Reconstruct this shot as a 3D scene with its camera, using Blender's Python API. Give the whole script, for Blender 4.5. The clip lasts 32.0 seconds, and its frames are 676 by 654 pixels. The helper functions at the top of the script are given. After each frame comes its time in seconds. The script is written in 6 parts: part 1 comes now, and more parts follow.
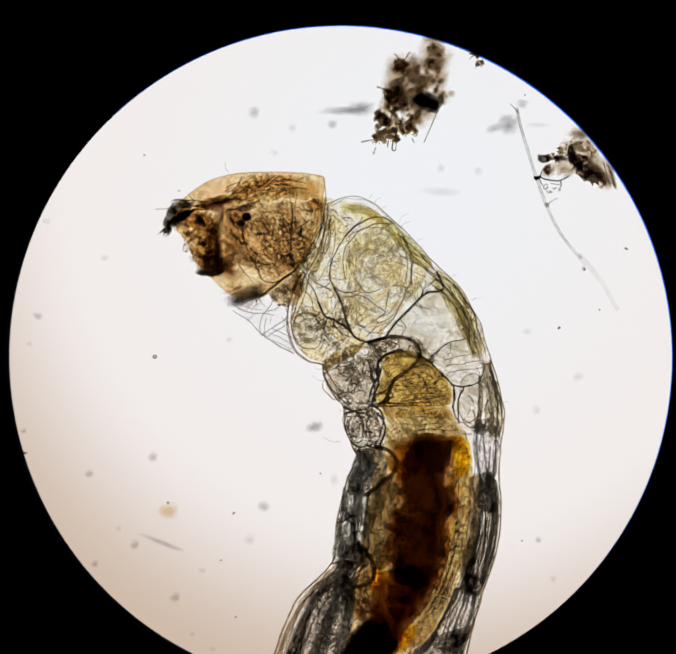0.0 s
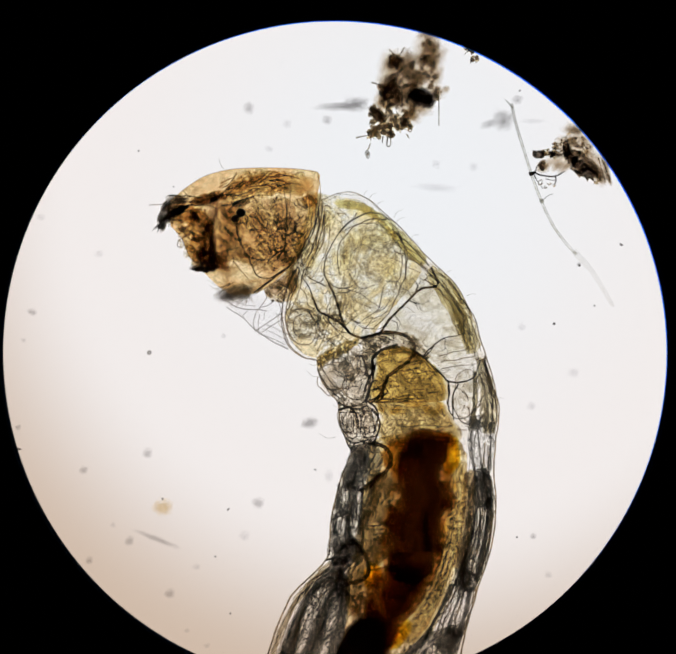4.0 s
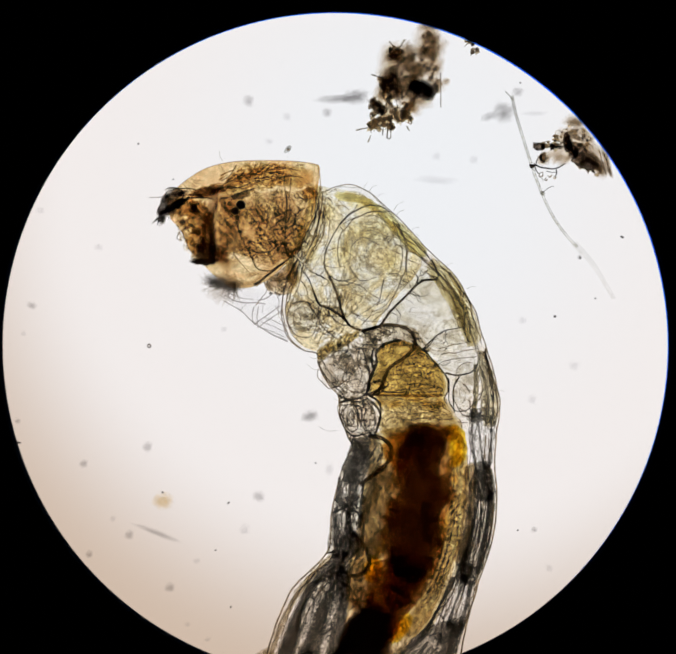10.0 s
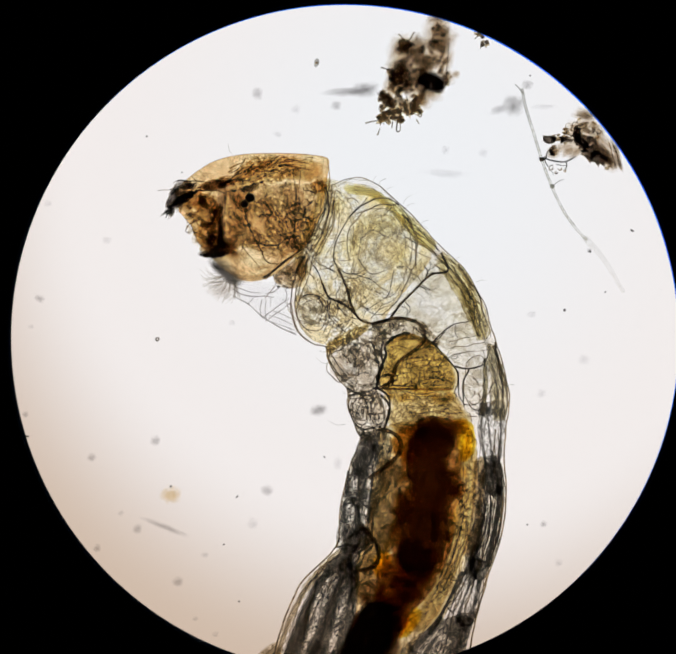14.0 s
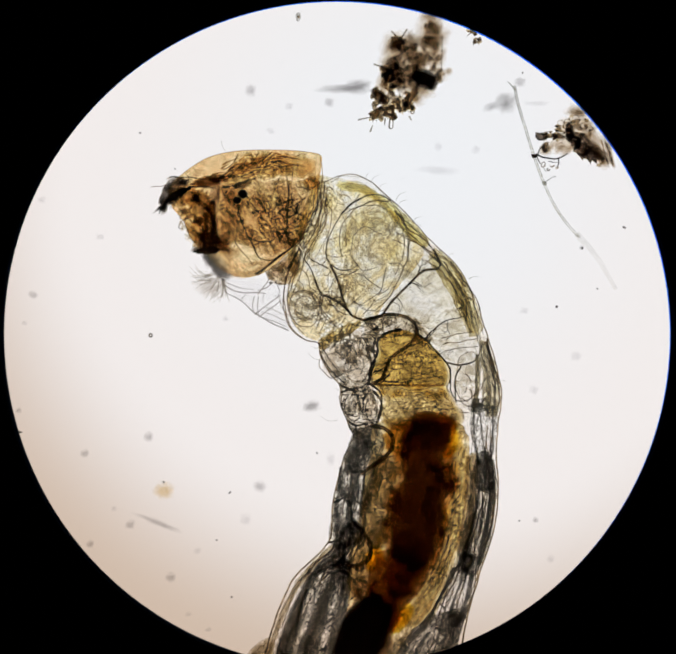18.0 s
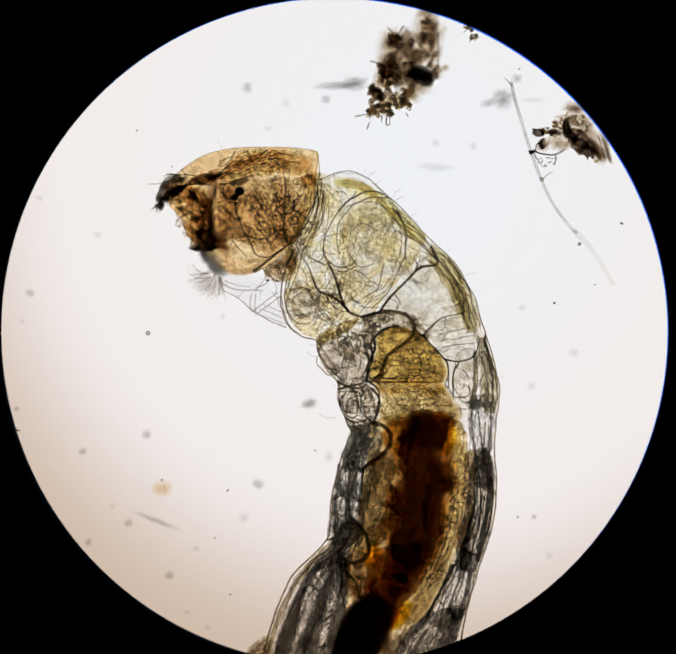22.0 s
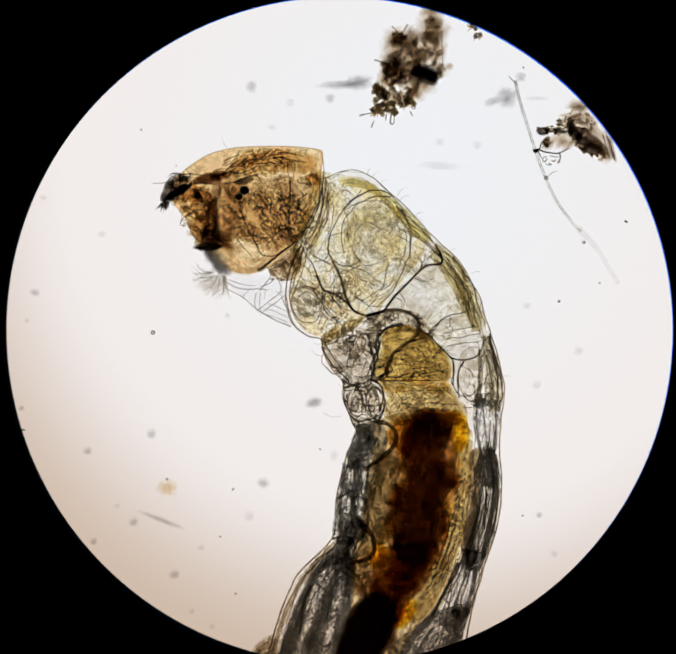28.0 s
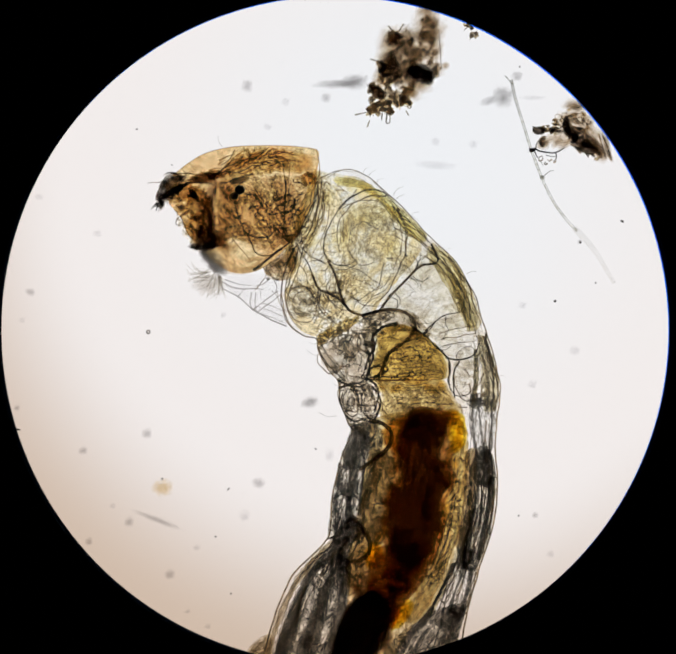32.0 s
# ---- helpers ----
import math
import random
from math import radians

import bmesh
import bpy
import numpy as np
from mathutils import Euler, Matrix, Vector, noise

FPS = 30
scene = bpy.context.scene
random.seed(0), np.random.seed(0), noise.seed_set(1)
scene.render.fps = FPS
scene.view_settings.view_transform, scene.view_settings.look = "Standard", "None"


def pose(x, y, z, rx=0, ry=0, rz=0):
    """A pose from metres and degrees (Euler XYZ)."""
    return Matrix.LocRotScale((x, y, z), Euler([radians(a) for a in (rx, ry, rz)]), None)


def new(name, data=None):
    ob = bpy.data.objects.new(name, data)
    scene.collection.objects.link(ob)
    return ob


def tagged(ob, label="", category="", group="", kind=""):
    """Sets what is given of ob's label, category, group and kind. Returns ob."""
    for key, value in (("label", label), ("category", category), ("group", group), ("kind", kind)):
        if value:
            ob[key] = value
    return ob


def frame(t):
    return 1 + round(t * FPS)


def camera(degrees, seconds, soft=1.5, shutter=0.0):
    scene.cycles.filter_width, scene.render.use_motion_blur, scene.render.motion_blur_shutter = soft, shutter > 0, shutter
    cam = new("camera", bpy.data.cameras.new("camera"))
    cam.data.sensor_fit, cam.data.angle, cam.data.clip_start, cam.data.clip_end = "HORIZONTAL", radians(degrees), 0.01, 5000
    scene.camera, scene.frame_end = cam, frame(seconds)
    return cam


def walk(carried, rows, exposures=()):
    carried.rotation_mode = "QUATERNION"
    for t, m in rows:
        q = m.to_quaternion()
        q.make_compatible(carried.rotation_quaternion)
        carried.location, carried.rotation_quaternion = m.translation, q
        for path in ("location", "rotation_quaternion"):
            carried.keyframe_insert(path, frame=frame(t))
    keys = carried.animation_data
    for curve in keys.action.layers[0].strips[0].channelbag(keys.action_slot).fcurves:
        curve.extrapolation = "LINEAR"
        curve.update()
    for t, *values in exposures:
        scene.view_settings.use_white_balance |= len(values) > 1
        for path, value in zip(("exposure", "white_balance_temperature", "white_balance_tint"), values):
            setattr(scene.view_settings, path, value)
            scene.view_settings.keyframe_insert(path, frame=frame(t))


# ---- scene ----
# A live midge larva on a glass slide, as the eyepiece of a microscope shows it:
# bright field, about a hundred times enlarged, so that the round field is 0.18 m wide.
U = 0.18 / 1545          # one unit of the plan, in metres
ZF = 0.012               # height of the sharp plane over the slide
H = 0.25                 # from the sharp plane to the eye
cam = camera(2 * math.degrees(math.atan(784 * U / H)), 32.0, soft=2.1)
walk(cam, [
    (0.0, pose(-0.00067, 0.00391, 0.26288, 0, 0, 0.05)),
    (0.5, pose(0.00022, 0.00405, 0.26297, 0, 0, -0.04)),
    (1.0, pose(0.00112, 0.00373, 0.26275, 0, 0, 0.13)),
    (1.5, pose(0.00076, 0.00376, 0.26268, 0, 0, 0.10)),
    (2.0, pose(0.00122, 0.00353, 0.26270, 0, 0, 0.07)),
    (2.5, pose(0.00056, 0.00305, 0.26279, 0, 0, 0.04)),
    (3.0, pose(0.00118, 0.00298, 0.26278, 0, 0, 0.10)),
    (3.5, pose(0.00100, 0.00292, 0.26255, 0, 0, 0.05)),
    (5.5, pose(0.00053, 0.00235, 0.26276, 0, 0, 0.05)),
    (6.0, pose(0.00103, 0.00199, 0.26258, 0, 0, 0.13)),
    (6.5, pose(0.00069, 0.00125, 0.26097, 0, 0, 0.15)),
    (7.0, pose(0.00154, 0.00158, 0.26605, 0, 0, 0.17)),
    (7.5, pose(0.00130, 0.00147, 0.26197, 0, 0, 0.13)),
    (8.0, pose(0.00192, 0.00083, 0.26216, 0, 0, 0.21)),
    (8.5, pose(0.00173, 0.00059, 0.26191, 0, 0, 0.21)),
    (9.0, pose(0.00064, 0.00068, 0.26214, 0, 0, 0.18)),
    (9.5, pose(-0.00001, 0.00111, 0.26212, 0, 0, 0.01)),
    (10.0, pose(0.00071, 0.00089, 0.26198, 0, 0, -0.02)),
    (10.5, pose(0.00040, 0.00083, 0.26205, 0, 0, 0.02)),
    (11.0, pose(-0.00035, 0.00090, 0.26205, 0, 0, 0.02)),
    (11.5, pose(0.00004, 0.00061, 0.26214, 0, 0, 0.00)),
    (12.0, pose(-0.00012, -0.00017, 0.26201, 0, 0, 0.07)),
    (12.5, pose(-0.00019, -0.00015, 0.26214, 0, 0, 0.00)),
    (13.0, pose(-0.00000, 0.00000, 0.26200, 0, 0, 0.00)),
    (13.5, pose(-0.00117, -0.00056, 0.26222, 0, 0, -0.03)),
    (14.0, pose(-0.00173, -0.00087, 0.26114, 0, 0, 0.04)),
    (14.5, pose(0.00020, -0.00052, 0.25876, 0, 0, 0.04)),
    (16.5, pose(0.00016, -0.00159, 0.26176, 0, 0, 0.07)),
    (17.0, pose(-0.00053, -0.00166, 0.26176, 0, 0, 0.08)),
    (17.5, pose(0.00035, -0.00136, 0.26154, 0, 0, 0.07)),
    (18.0, pose(0.00026, -0.00187, 0.26174, 0, 0, 0.10)),
    (18.5, pose(0.00048, -0.00223, 0.26132, 0, 0, 0.05)),
    (19.0, pose(-0.00009, -0.00273, 0.26164, 0, 0, 0.07)),
    (19.5, pose(0.00125, -0.00283, 0.26150, 0, 0, 0.04)),
    (20.0, pose(0.00083, -0.00279, 0.26151, 0, 0, 0.05)),
    (20.5, pose(0.00139, -0.00215, 0.26182, 0, 0, -0.00)),
    (21.0, pose(0.00085, -0.00221, 0.26163, 0, 0, 0.00)),
    (21.5, pose(0.00123, -0.00254, 0.26153, 0, 0, -0.04)),
    (22.0, pose(0.00091, -0.00267, 0.26155, 0, 0, -0.11)),
    (22.5, pose(-0.00011, -0.00284, 0.26161, 0, 0, -0.06)),
    (23.0, pose(0.00027, -0.00283, 0.26154, 0, 0, -0.07)),
    (23.5, pose(0.00052, -0.00241, 0.26179, 0, 0, -0.12)),
    (24.0, pose(0.00065, -0.00230, 0.26147, 0, 0, -0.15)),
    (24.5, pose(0.00086, -0.00256, 0.26169, 0, 0, -0.18)),
    (25.0, pose(0.00040, -0.00284, 0.26146, 0, 0, -0.15)),
    (25.5, pose(0.00065, -0.00279, 0.26135, 0, 0, -0.10)),
    (27.5, pose(0.00092, -0.00269, 0.26153, 0, 0, -0.16)),
    (28.0, pose(-0.00038, -0.00297, 0.26162, 0, 0, -0.24)),
    (28.5, pose(0.00013, -0.00304, 0.26138, 0, 0, -0.22)),
    (29.0, pose(-0.00032, -0.00326, 0.26142, 0, 0, -0.23)),
    (29.5, pose(-0.00026, -0.00294, 0.26160, 0, 0, -0.31)),
    (30.0, pose(0.00075, -0.00272, 0.26147, 0, 0, -0.31)),
    (30.5, pose(0.00002, -0.00276, 0.26143, 0, 0, -0.29)),
    (31.0, pose(0.00002, -0.00296, 0.26123, 0, 0, -0.28)),
    (31.5, pose(0.00009, -0.00320, 0.26129, 0, 0, -0.23)),
    (32.0, pose(0.00079, -0.00307, 0.26126, 0, 0, -0.21)),
])
scene.cycles.transparent_max_bounces = 128

# ---- light: the lamp under the stage is the only one ----
world = bpy.data.worlds.new("dark_room")
world.use_nodes = True
world.node_tree.nodes["Background"].inputs[0].default_value = (0.004, 0.004, 0.008, 1)
world.node_tree.nodes["Background"].inputs[1].default_value = 0.1
scene.world = world


# ---- materials ----
def node(nt, kind, **sockets):
    n = nt.nodes.new(kind)
    for key, value in sockets.items():
        n.inputs[key.replace("_", " ")].default_value = value
    return n


def fresh(name):
    mat = bpy.data.materials.new(name)
    mat.use_nodes = True
    nt = mat.node_tree
    nt.nodes.clear()
    return mat, nt, nt.nodes.new("ShaderNodeOutputMaterial")


def math_node(nt, op, a, b=0.5, c=0.0):
    n = nt.nodes.new("ShaderNodeMath")
    n.operation = op
    for i, v in enumerate((a, b, c)):
        if isinstance(v, (int, float)):
            n.inputs[i].default_value = v
        else:
            nt.links.new(v, n.inputs[i])
    return n.outputs[0]


def ranged(nt, value, lo, hi, to_lo=0.0, to_hi=1.0):
    n = nt.nodes.new("ShaderNodeMapRange")
    n.interpolation_type = "SMOOTHSTEP"
    n.inputs["From Min"].default_value, n.inputs["From Max"].default_value = lo, hi
    n.inputs["To Min"].default_value, n.inputs["To Max"].default_value = to_lo, to_hi
    nt.links.new(value, n.inputs["Value"])
    return n.outputs["Result"]


def mixed(nt, fac, a, b, how="MIX"):
    n = nt.nodes.new("ShaderNodeMix")
    n.data_type, n.blend_type = "RGBA", how
    if isinstance(fac, (int, float)):
        n.inputs[0].default_value = fac
    else:
        nt.links.new(fac, n.inputs[0])
    for i, v in ((6, a), (7, b)):
        if isinstance(v, tuple):
            n.inputs[i].default_value = (*v, 1)
        else:
            nt.links.new(v, n.inputs[i])
    return n.outputs[2]


def root(c, shells=1):
    return tuple(x ** (0.5 / shells) for x in c)


def tissue(name, light, dark, scale=260, lo=0.38, hi=0.62, cells=0, cell_lines=0.0, line_width=0.05, streak=None, stain=0.25,
           solid=0.02, gloss=0.35, shells=1, folds=None, fleck=0.80, warm=1.0):
    """Translucent tissue: light and dark are what two walls of it let through. cells: size of the cell network;
    streak: (along, across) grain that follows the length of a part; the grain runs upright through it; shells: how many layers lie inside one another;
    folds: (scale, depth, width) of curved crease lines; fleck: strength of the finest grain; warm: how brown the creases and grain are."""
    hue = (1 - 0.12 * warm, 1.0, 1 + 0.30 * warm)
    mat, nt, out = fresh(name)
    at = nt.nodes.new("ShaderNodeTexCoord")
    upright = nt.nodes.new("ShaderNodeMapping")
    upright.inputs["Scale"].default_value = (1, 1, 0)
    nt.links.new(at.outputs["Object"], upright.inputs["Vector"])
    place = upright.outputs[0]
    warp = node(nt, "ShaderNodeTexNoise", Scale=scale * 0.6, Detail=3.0)
    nt.links.new(place, warp.inputs["Vector"])
    shift = nt.nodes.new("ShaderNodeVectorMath")
    shift.operation = "MULTIPLY_ADD"
    shift.inputs[1].default_value = (0.0022,) * 3
    nt.links.new(warp.outputs["Color"], shift.inputs[0])
    nt.links.new(place, shift.inputs[2])
    if streak:
        squeeze = nt.nodes.new("ShaderNodeMapping")
        squeeze.inputs["Scale"].default_value = (streak[0], streak[1], 1)
        nt.links.new(at.outputs["UV"], squeeze.inputs["Vector"])
        grain = node(nt, "ShaderNodeTexNoise", Scale=1.0, Detail=5.0, Roughness=0.65, Distortion=0.8)
        nt.links.new(squeeze.outputs[0], grain.inputs["Vector"])
    else:
        grain = node(nt, "ShaderNodeTexNoise", Scale=scale, Detail=5.0, Roughness=0.62, Distortion=0.6)
        nt.links.new(place, grain.inputs["Vector"])
    colour = mixed(nt, ranged(nt, grain.outputs[0], lo, hi), root(dark, shells), root(light, shells))
    fine = node(nt, "ShaderNodeTexNoise", Scale=820.0, Detail=2.5, Roughness=0.62, Distortion=0.7)
    nt.links.new(place, fine.inputs["Vector"])
    colour = mixed(nt, 1.0, colour, mixed(nt, ranged(nt, fine.outputs[0], 0.41, 0.52), root(tuple(fleck ** h for h in hue), shells), (1, 1, 1)), "MULTIPLY")
    broad = node(nt, "ShaderNodeTexNoise", Scale=55.0, Detail=2.0)
    nt.links.new(place, broad.inputs["Vector"])
    colour = mixed(nt, 1.0, colour, mixed(nt, ranged(nt, broad.outputs[0], 0.35, 0.6), root((1 - stain,) * 3, shells), (1, 1, 1)), "MULTIPLY")
    if cells:
        net = nt.nodes.new("ShaderNodeTexVoronoi")
        net.feature = "DISTANCE_TO_EDGE"
        net.inputs["Scale"].default_value = cells
        nt.links.new(shift.outputs[0], net.inputs["Vector"])
        edge = ranged(nt, net.outputs["Distance"], 0.0, line_width, (1 - cell_lines) ** (1 / shells), 1.0)
        tone = nt.nodes.new("ShaderNodeCombineColor")
        for i in range(3):
            nt.links.new(edge, tone.inputs[i])
        colour = mixed(nt, 1.0, colour, tone.outputs[0], "MULTIPLY")
    if folds:
        mask = ranged(nt, warp.outputs[0], 0.34, 0.54)
        for size, depth, width in ((folds[0], folds[1], folds[2]), (folds[0] * 1.75, folds[1] * 0.9, folds[2] * 1.6)):
            crease = node(nt, "ShaderNodeTexNoise", Scale=size, Detail=1.3, Roughness=0.5, Distortion=1.3)
            if streak:
                stretch = nt.nodes.new("ShaderNodeMapping")
                stretch.inputs["Scale"].default_value = (1.0, 2.0, 1)
                nt.links.new(at.outputs["UV"], stretch.inputs["Vector"])
                nt.links.new(stretch.outputs[0], crease.inputs["Vector"])
            else:
                nt.links.new(place, crease.inputs["Vector"])
            near = math_node(nt, "ABSOLUTE", math_node(nt, "SUBTRACT", crease.outputs[0], 0.5))
            line_tone = tuple((1 - min(0.85, depth * 1.45)) ** (h / shells) for h in hue)
            tone = mixed(nt, ranged(nt, near, 0.010, width * 0.95), line_tone, (1, 1, 1))
            colour = mixed(nt, 1.0, colour, mixed(nt, mask, (1, 1, 1), tone), "MULTIPLY")
    clear = nt.nodes.new("ShaderNodeBsdfTransparent")
    nt.links.new(colour, clear.inputs[0])
    skin = node(nt, "ShaderNodeBsdfPrincipled", Roughness=gloss)
    nt.links.new(colour, skin.inputs["Base Color"])
    bump = node(nt, "ShaderNodeBump", Strength=0.4, Distance=0.0006)
    nt.links.new(fine.outputs[0], bump.inputs["Height"])
    nt.links.new(bump.outputs[0], skin.inputs["Normal"])
    blend = nt.nodes.new("ShaderNodeMixShader")
    blend.inputs[0].default_value = solid / shells
    nt.links.new(clear.outputs[0], blend.inputs[1])
    nt.links.new(skin.outputs[0], blend.inputs[2])
    nt.links.new(blend.outputs[0], out.inputs[0])
    return mat


def soft_speck(name, through_it, sharp=0.0):
    """A speck that thins out towards its rim."""
    mat, nt, out = fresh(name)
    at = nt.nodes.new("ShaderNodeTexCoord")
    size = nt.nodes.new("ShaderNodeVectorMath")
    size.operation = "LENGTH"
    nt.links.new(at.outputs["Object"], size.inputs[0])
    grain = node(nt, "ShaderNodeTexNoise", Scale=1.7, Detail=3.0)
    info = nt.nodes.new("ShaderNodeObjectInfo")
    nt.links.new(at.outputs["Object"], grain.inputs["Vector"])
    nt.links.new(info.outputs["Random"], grain.inputs["Distortion"])
    wobble = math_node(nt, "MULTIPLY_ADD", grain.outputs[0], 0.7, -0.35)
    r = math_node(nt, "ADD", size.outputs["Value"], wobble)
    fac = ranged(nt, r, sharp, 0.98, 1.0, 0.0)
    clear = nt.nodes.new("ShaderNodeBsdfTransparent")
    nt.links.new(mixed(nt, fac, (1, 1, 1), root(through_it)), clear.inputs[0])
    nt.links.new(clear.outputs[0], out.inputs[0])
    return mat


def plain(name, colour, rough=0.6, metal=0.0):
    mat, nt, out = fresh(name)
    skin = node(nt, "ShaderNodeBsdfPrincipled", Roughness=rough, Metallic=metal)
    at = nt.nodes.new("ShaderNodeTexCoord")
    grain = node(nt, "ShaderNodeTexNoise", Scale=400.0, Detail=4.0)
    nt.links.new(at.outputs["Object"], grain.inputs["Vector"])
    nt.links.new(mixed(nt, grain.outputs[0], tuple(x * 0.7 for x in colour), tuple(x * 1.3 for x in colour)), skin.inputs["Base Color"])
    nt.links.new(skin.outputs[0], out.inputs[0])
    return mat


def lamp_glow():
    """The lit field of the condenser: cool white, with the eyepiece's warm, weak vignette painted in."""
    mat, nt, out = fresh("vignetted_lamp_field")
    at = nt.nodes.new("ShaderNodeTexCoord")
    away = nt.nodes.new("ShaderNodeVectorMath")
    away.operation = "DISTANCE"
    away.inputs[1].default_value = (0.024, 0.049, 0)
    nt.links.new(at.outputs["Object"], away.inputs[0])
    # edge tint and falloff of the view, painted into the emission colour
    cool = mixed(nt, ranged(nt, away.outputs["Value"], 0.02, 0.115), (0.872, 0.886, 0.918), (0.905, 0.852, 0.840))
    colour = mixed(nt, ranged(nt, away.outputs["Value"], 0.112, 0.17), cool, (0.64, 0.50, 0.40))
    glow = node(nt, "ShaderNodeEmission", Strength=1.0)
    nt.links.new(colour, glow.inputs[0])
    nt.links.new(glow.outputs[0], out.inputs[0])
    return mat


# ---- mesh helpers ----
def pl(u, v, z=ZF):
    """A point of the plan (units to the right and down, as seen from the eye) at the height z."""
    k = U * (1 - (z - ZF) / H)
    return Vector(((u - 784) * k, (758 - v) * k, z))


def spline(points, n):
    """n points along a smooth line through the given ones."""
    p = np.array(points, float)
    p = np.vstack([2 * p[0] - p[1], p, 2 * p[-1] - p[-2]])
    out = []
    for s in np.linspace(0, len(p) - 3 - 1e-6, n):
        i = int(s)
        t = s - i
        a, b, c, d = p[i:i + 4]
        out.append(0.5 * (2 * b + (c - a) * t + (2 * a - 5 * b + 4 * c - d) * t * t + (3 * b - a - 3 * c + d) * t ** 3))
    return np.array(out)


def strip(one, other, height, z=ZF, n=48, m=20, rough=0.0, grain=0.05, square=2.4, seed=0, taper=True, shells=1, flat=False, ragged=0.0):
    """A rounded body between two lines of the plan; rough: unevenness of its surface, in units."""
    a, b = spline(one, n), spline(other, n)
    bm = bmesh.new()
    uv = bm.loops.layers.uv.new("grain")
    along = np.concatenate([[0], np.cumsum(np.linalg.norm(np.diff((a + b) / 2, axis=0), axis=1))]) / 100

    def face(verts, uvs):
        f = bm.faces.new(verts)
        f.smooth = True
        for loop, q in zip(f.loops, uvs):
            loop[uv].uv = q

    for k, size in enumerate([1 - 0.05 * k for k in range(shells)] if flat else sizes(shells) if not ragged else np.linspace(0.995, 1 - ragged, shells)):
        layer(bm, face, a, b, along, n, m, float(size), height, z, rough, grain, square, seed + (11.7 * k if ragged else 0), taper, flat, ragged > 0)
    bmesh.ops.recalc_face_normals(bm, faces=bm.faces)
    return bm


def sizes(shells):
    """Sizes of the skins inside one another, so that together they take as much light as a body of that thickness."""
    return [1.0] if shells == 1 else [(1 - ((k + 0.35) / shells) ** 2) ** 0.5 for k in range(shells)]


def layer(bm, face, a, b, along, n, m, size, height, z, rough, grain, square, seed, taper, flat, ragged=False):
    """One closed skin of a strip; the inner ones are smaller."""
    rings = []
    curved = size < 1 and not flat
    mid, long = (a + b) / 2, along[-1] * 100
    half = min(float(np.mean(np.linalg.norm(a - b, axis=1))) / 2, long * 0.45)
    pull, bend = (1 - size) * half, half * (size if size < 0.9 and not ragged else 0.3)
    for i in range(n):
        c, w = (a[i] + b[i]) / 2, (a[i] - b[i]) / 2 * size
        s = 2 * i / (n - 1) - 1
        lift = height * size * (max(0.0, 1 - abs(s) ** 6) ** 0.5 * 0.85 + 0.15 if taper else 1.0)
        if curved:
            x = i / (n - 1) * (long - 2 * pull) + pull
            f = float(np.interp(x, along * 100, np.arange(n)))
            i0 = min(int(f), n - 2)
            c = mid[i0] * (1 - f + i0) + mid[i0 + 1] * (f - i0)
            w = ((a[i0] - b[i0]) * (1 - f + i0) + (a[i0 + 1] - b[i0 + 1]) * (f - i0)) / 2 * size
            e = min(x - pull, long - pull - x) / (bend + 1e-6)
            if e < 1:
                k = max(0.02, 1 - (1 - e) ** 2) ** 0.5
                w, lift = w * k, lift * k
        ring = []
        for j in range(m):
            q = 2 * math.pi * j / m
            cx, sx = math.cos(q), math.sin(q)
            k = (abs(cx) ** square + abs(sx) ** square) ** (-1 / square)
            p = c + w * cx * k
            zz = z + lift * sx * k
            if rough:
                v = noise.noise_vector(Vector((p[0] * grain, p[1] * grain, zz * 400 * grain + seed * 7.3)))
                v2 = noise.noise_vector(Vector((p[0] * grain * 3, p[1] * grain * 3, zz * 900 * grain + seed * 3.1)))
                p = p + (np.array(v[:2]) + 0.5 * np.array(v2[:2])) * rough
            ring.append(bm.verts.new(pl(p[0], p[1], zz)))
        rings.append(ring)
    across = []
    for j in range(m):
        cx, sx = math.cos(2 * math.pi * j / m), math.sin(2 * math.pi * j / m)
        across.append(0.5 + 0.5 * size * cx * (abs(cx) ** square + abs(sx) ** square) ** (-1 / square))
    for i in range(n - 1):
        for j in range(m):
            k = (j + 1) % m
            face((rings[i][j], rings[i][k], rings[i + 1][k], rings[i + 1][j]),
                 ((along[i], across[j]), (along[i], across[k]), (along[i + 1], across[k]), (along[i + 1], across[j])))
    face(rings[0][::-1], [(0, 0)] * m)
    face(rings[-1], [(along[-1], 0)] * m)


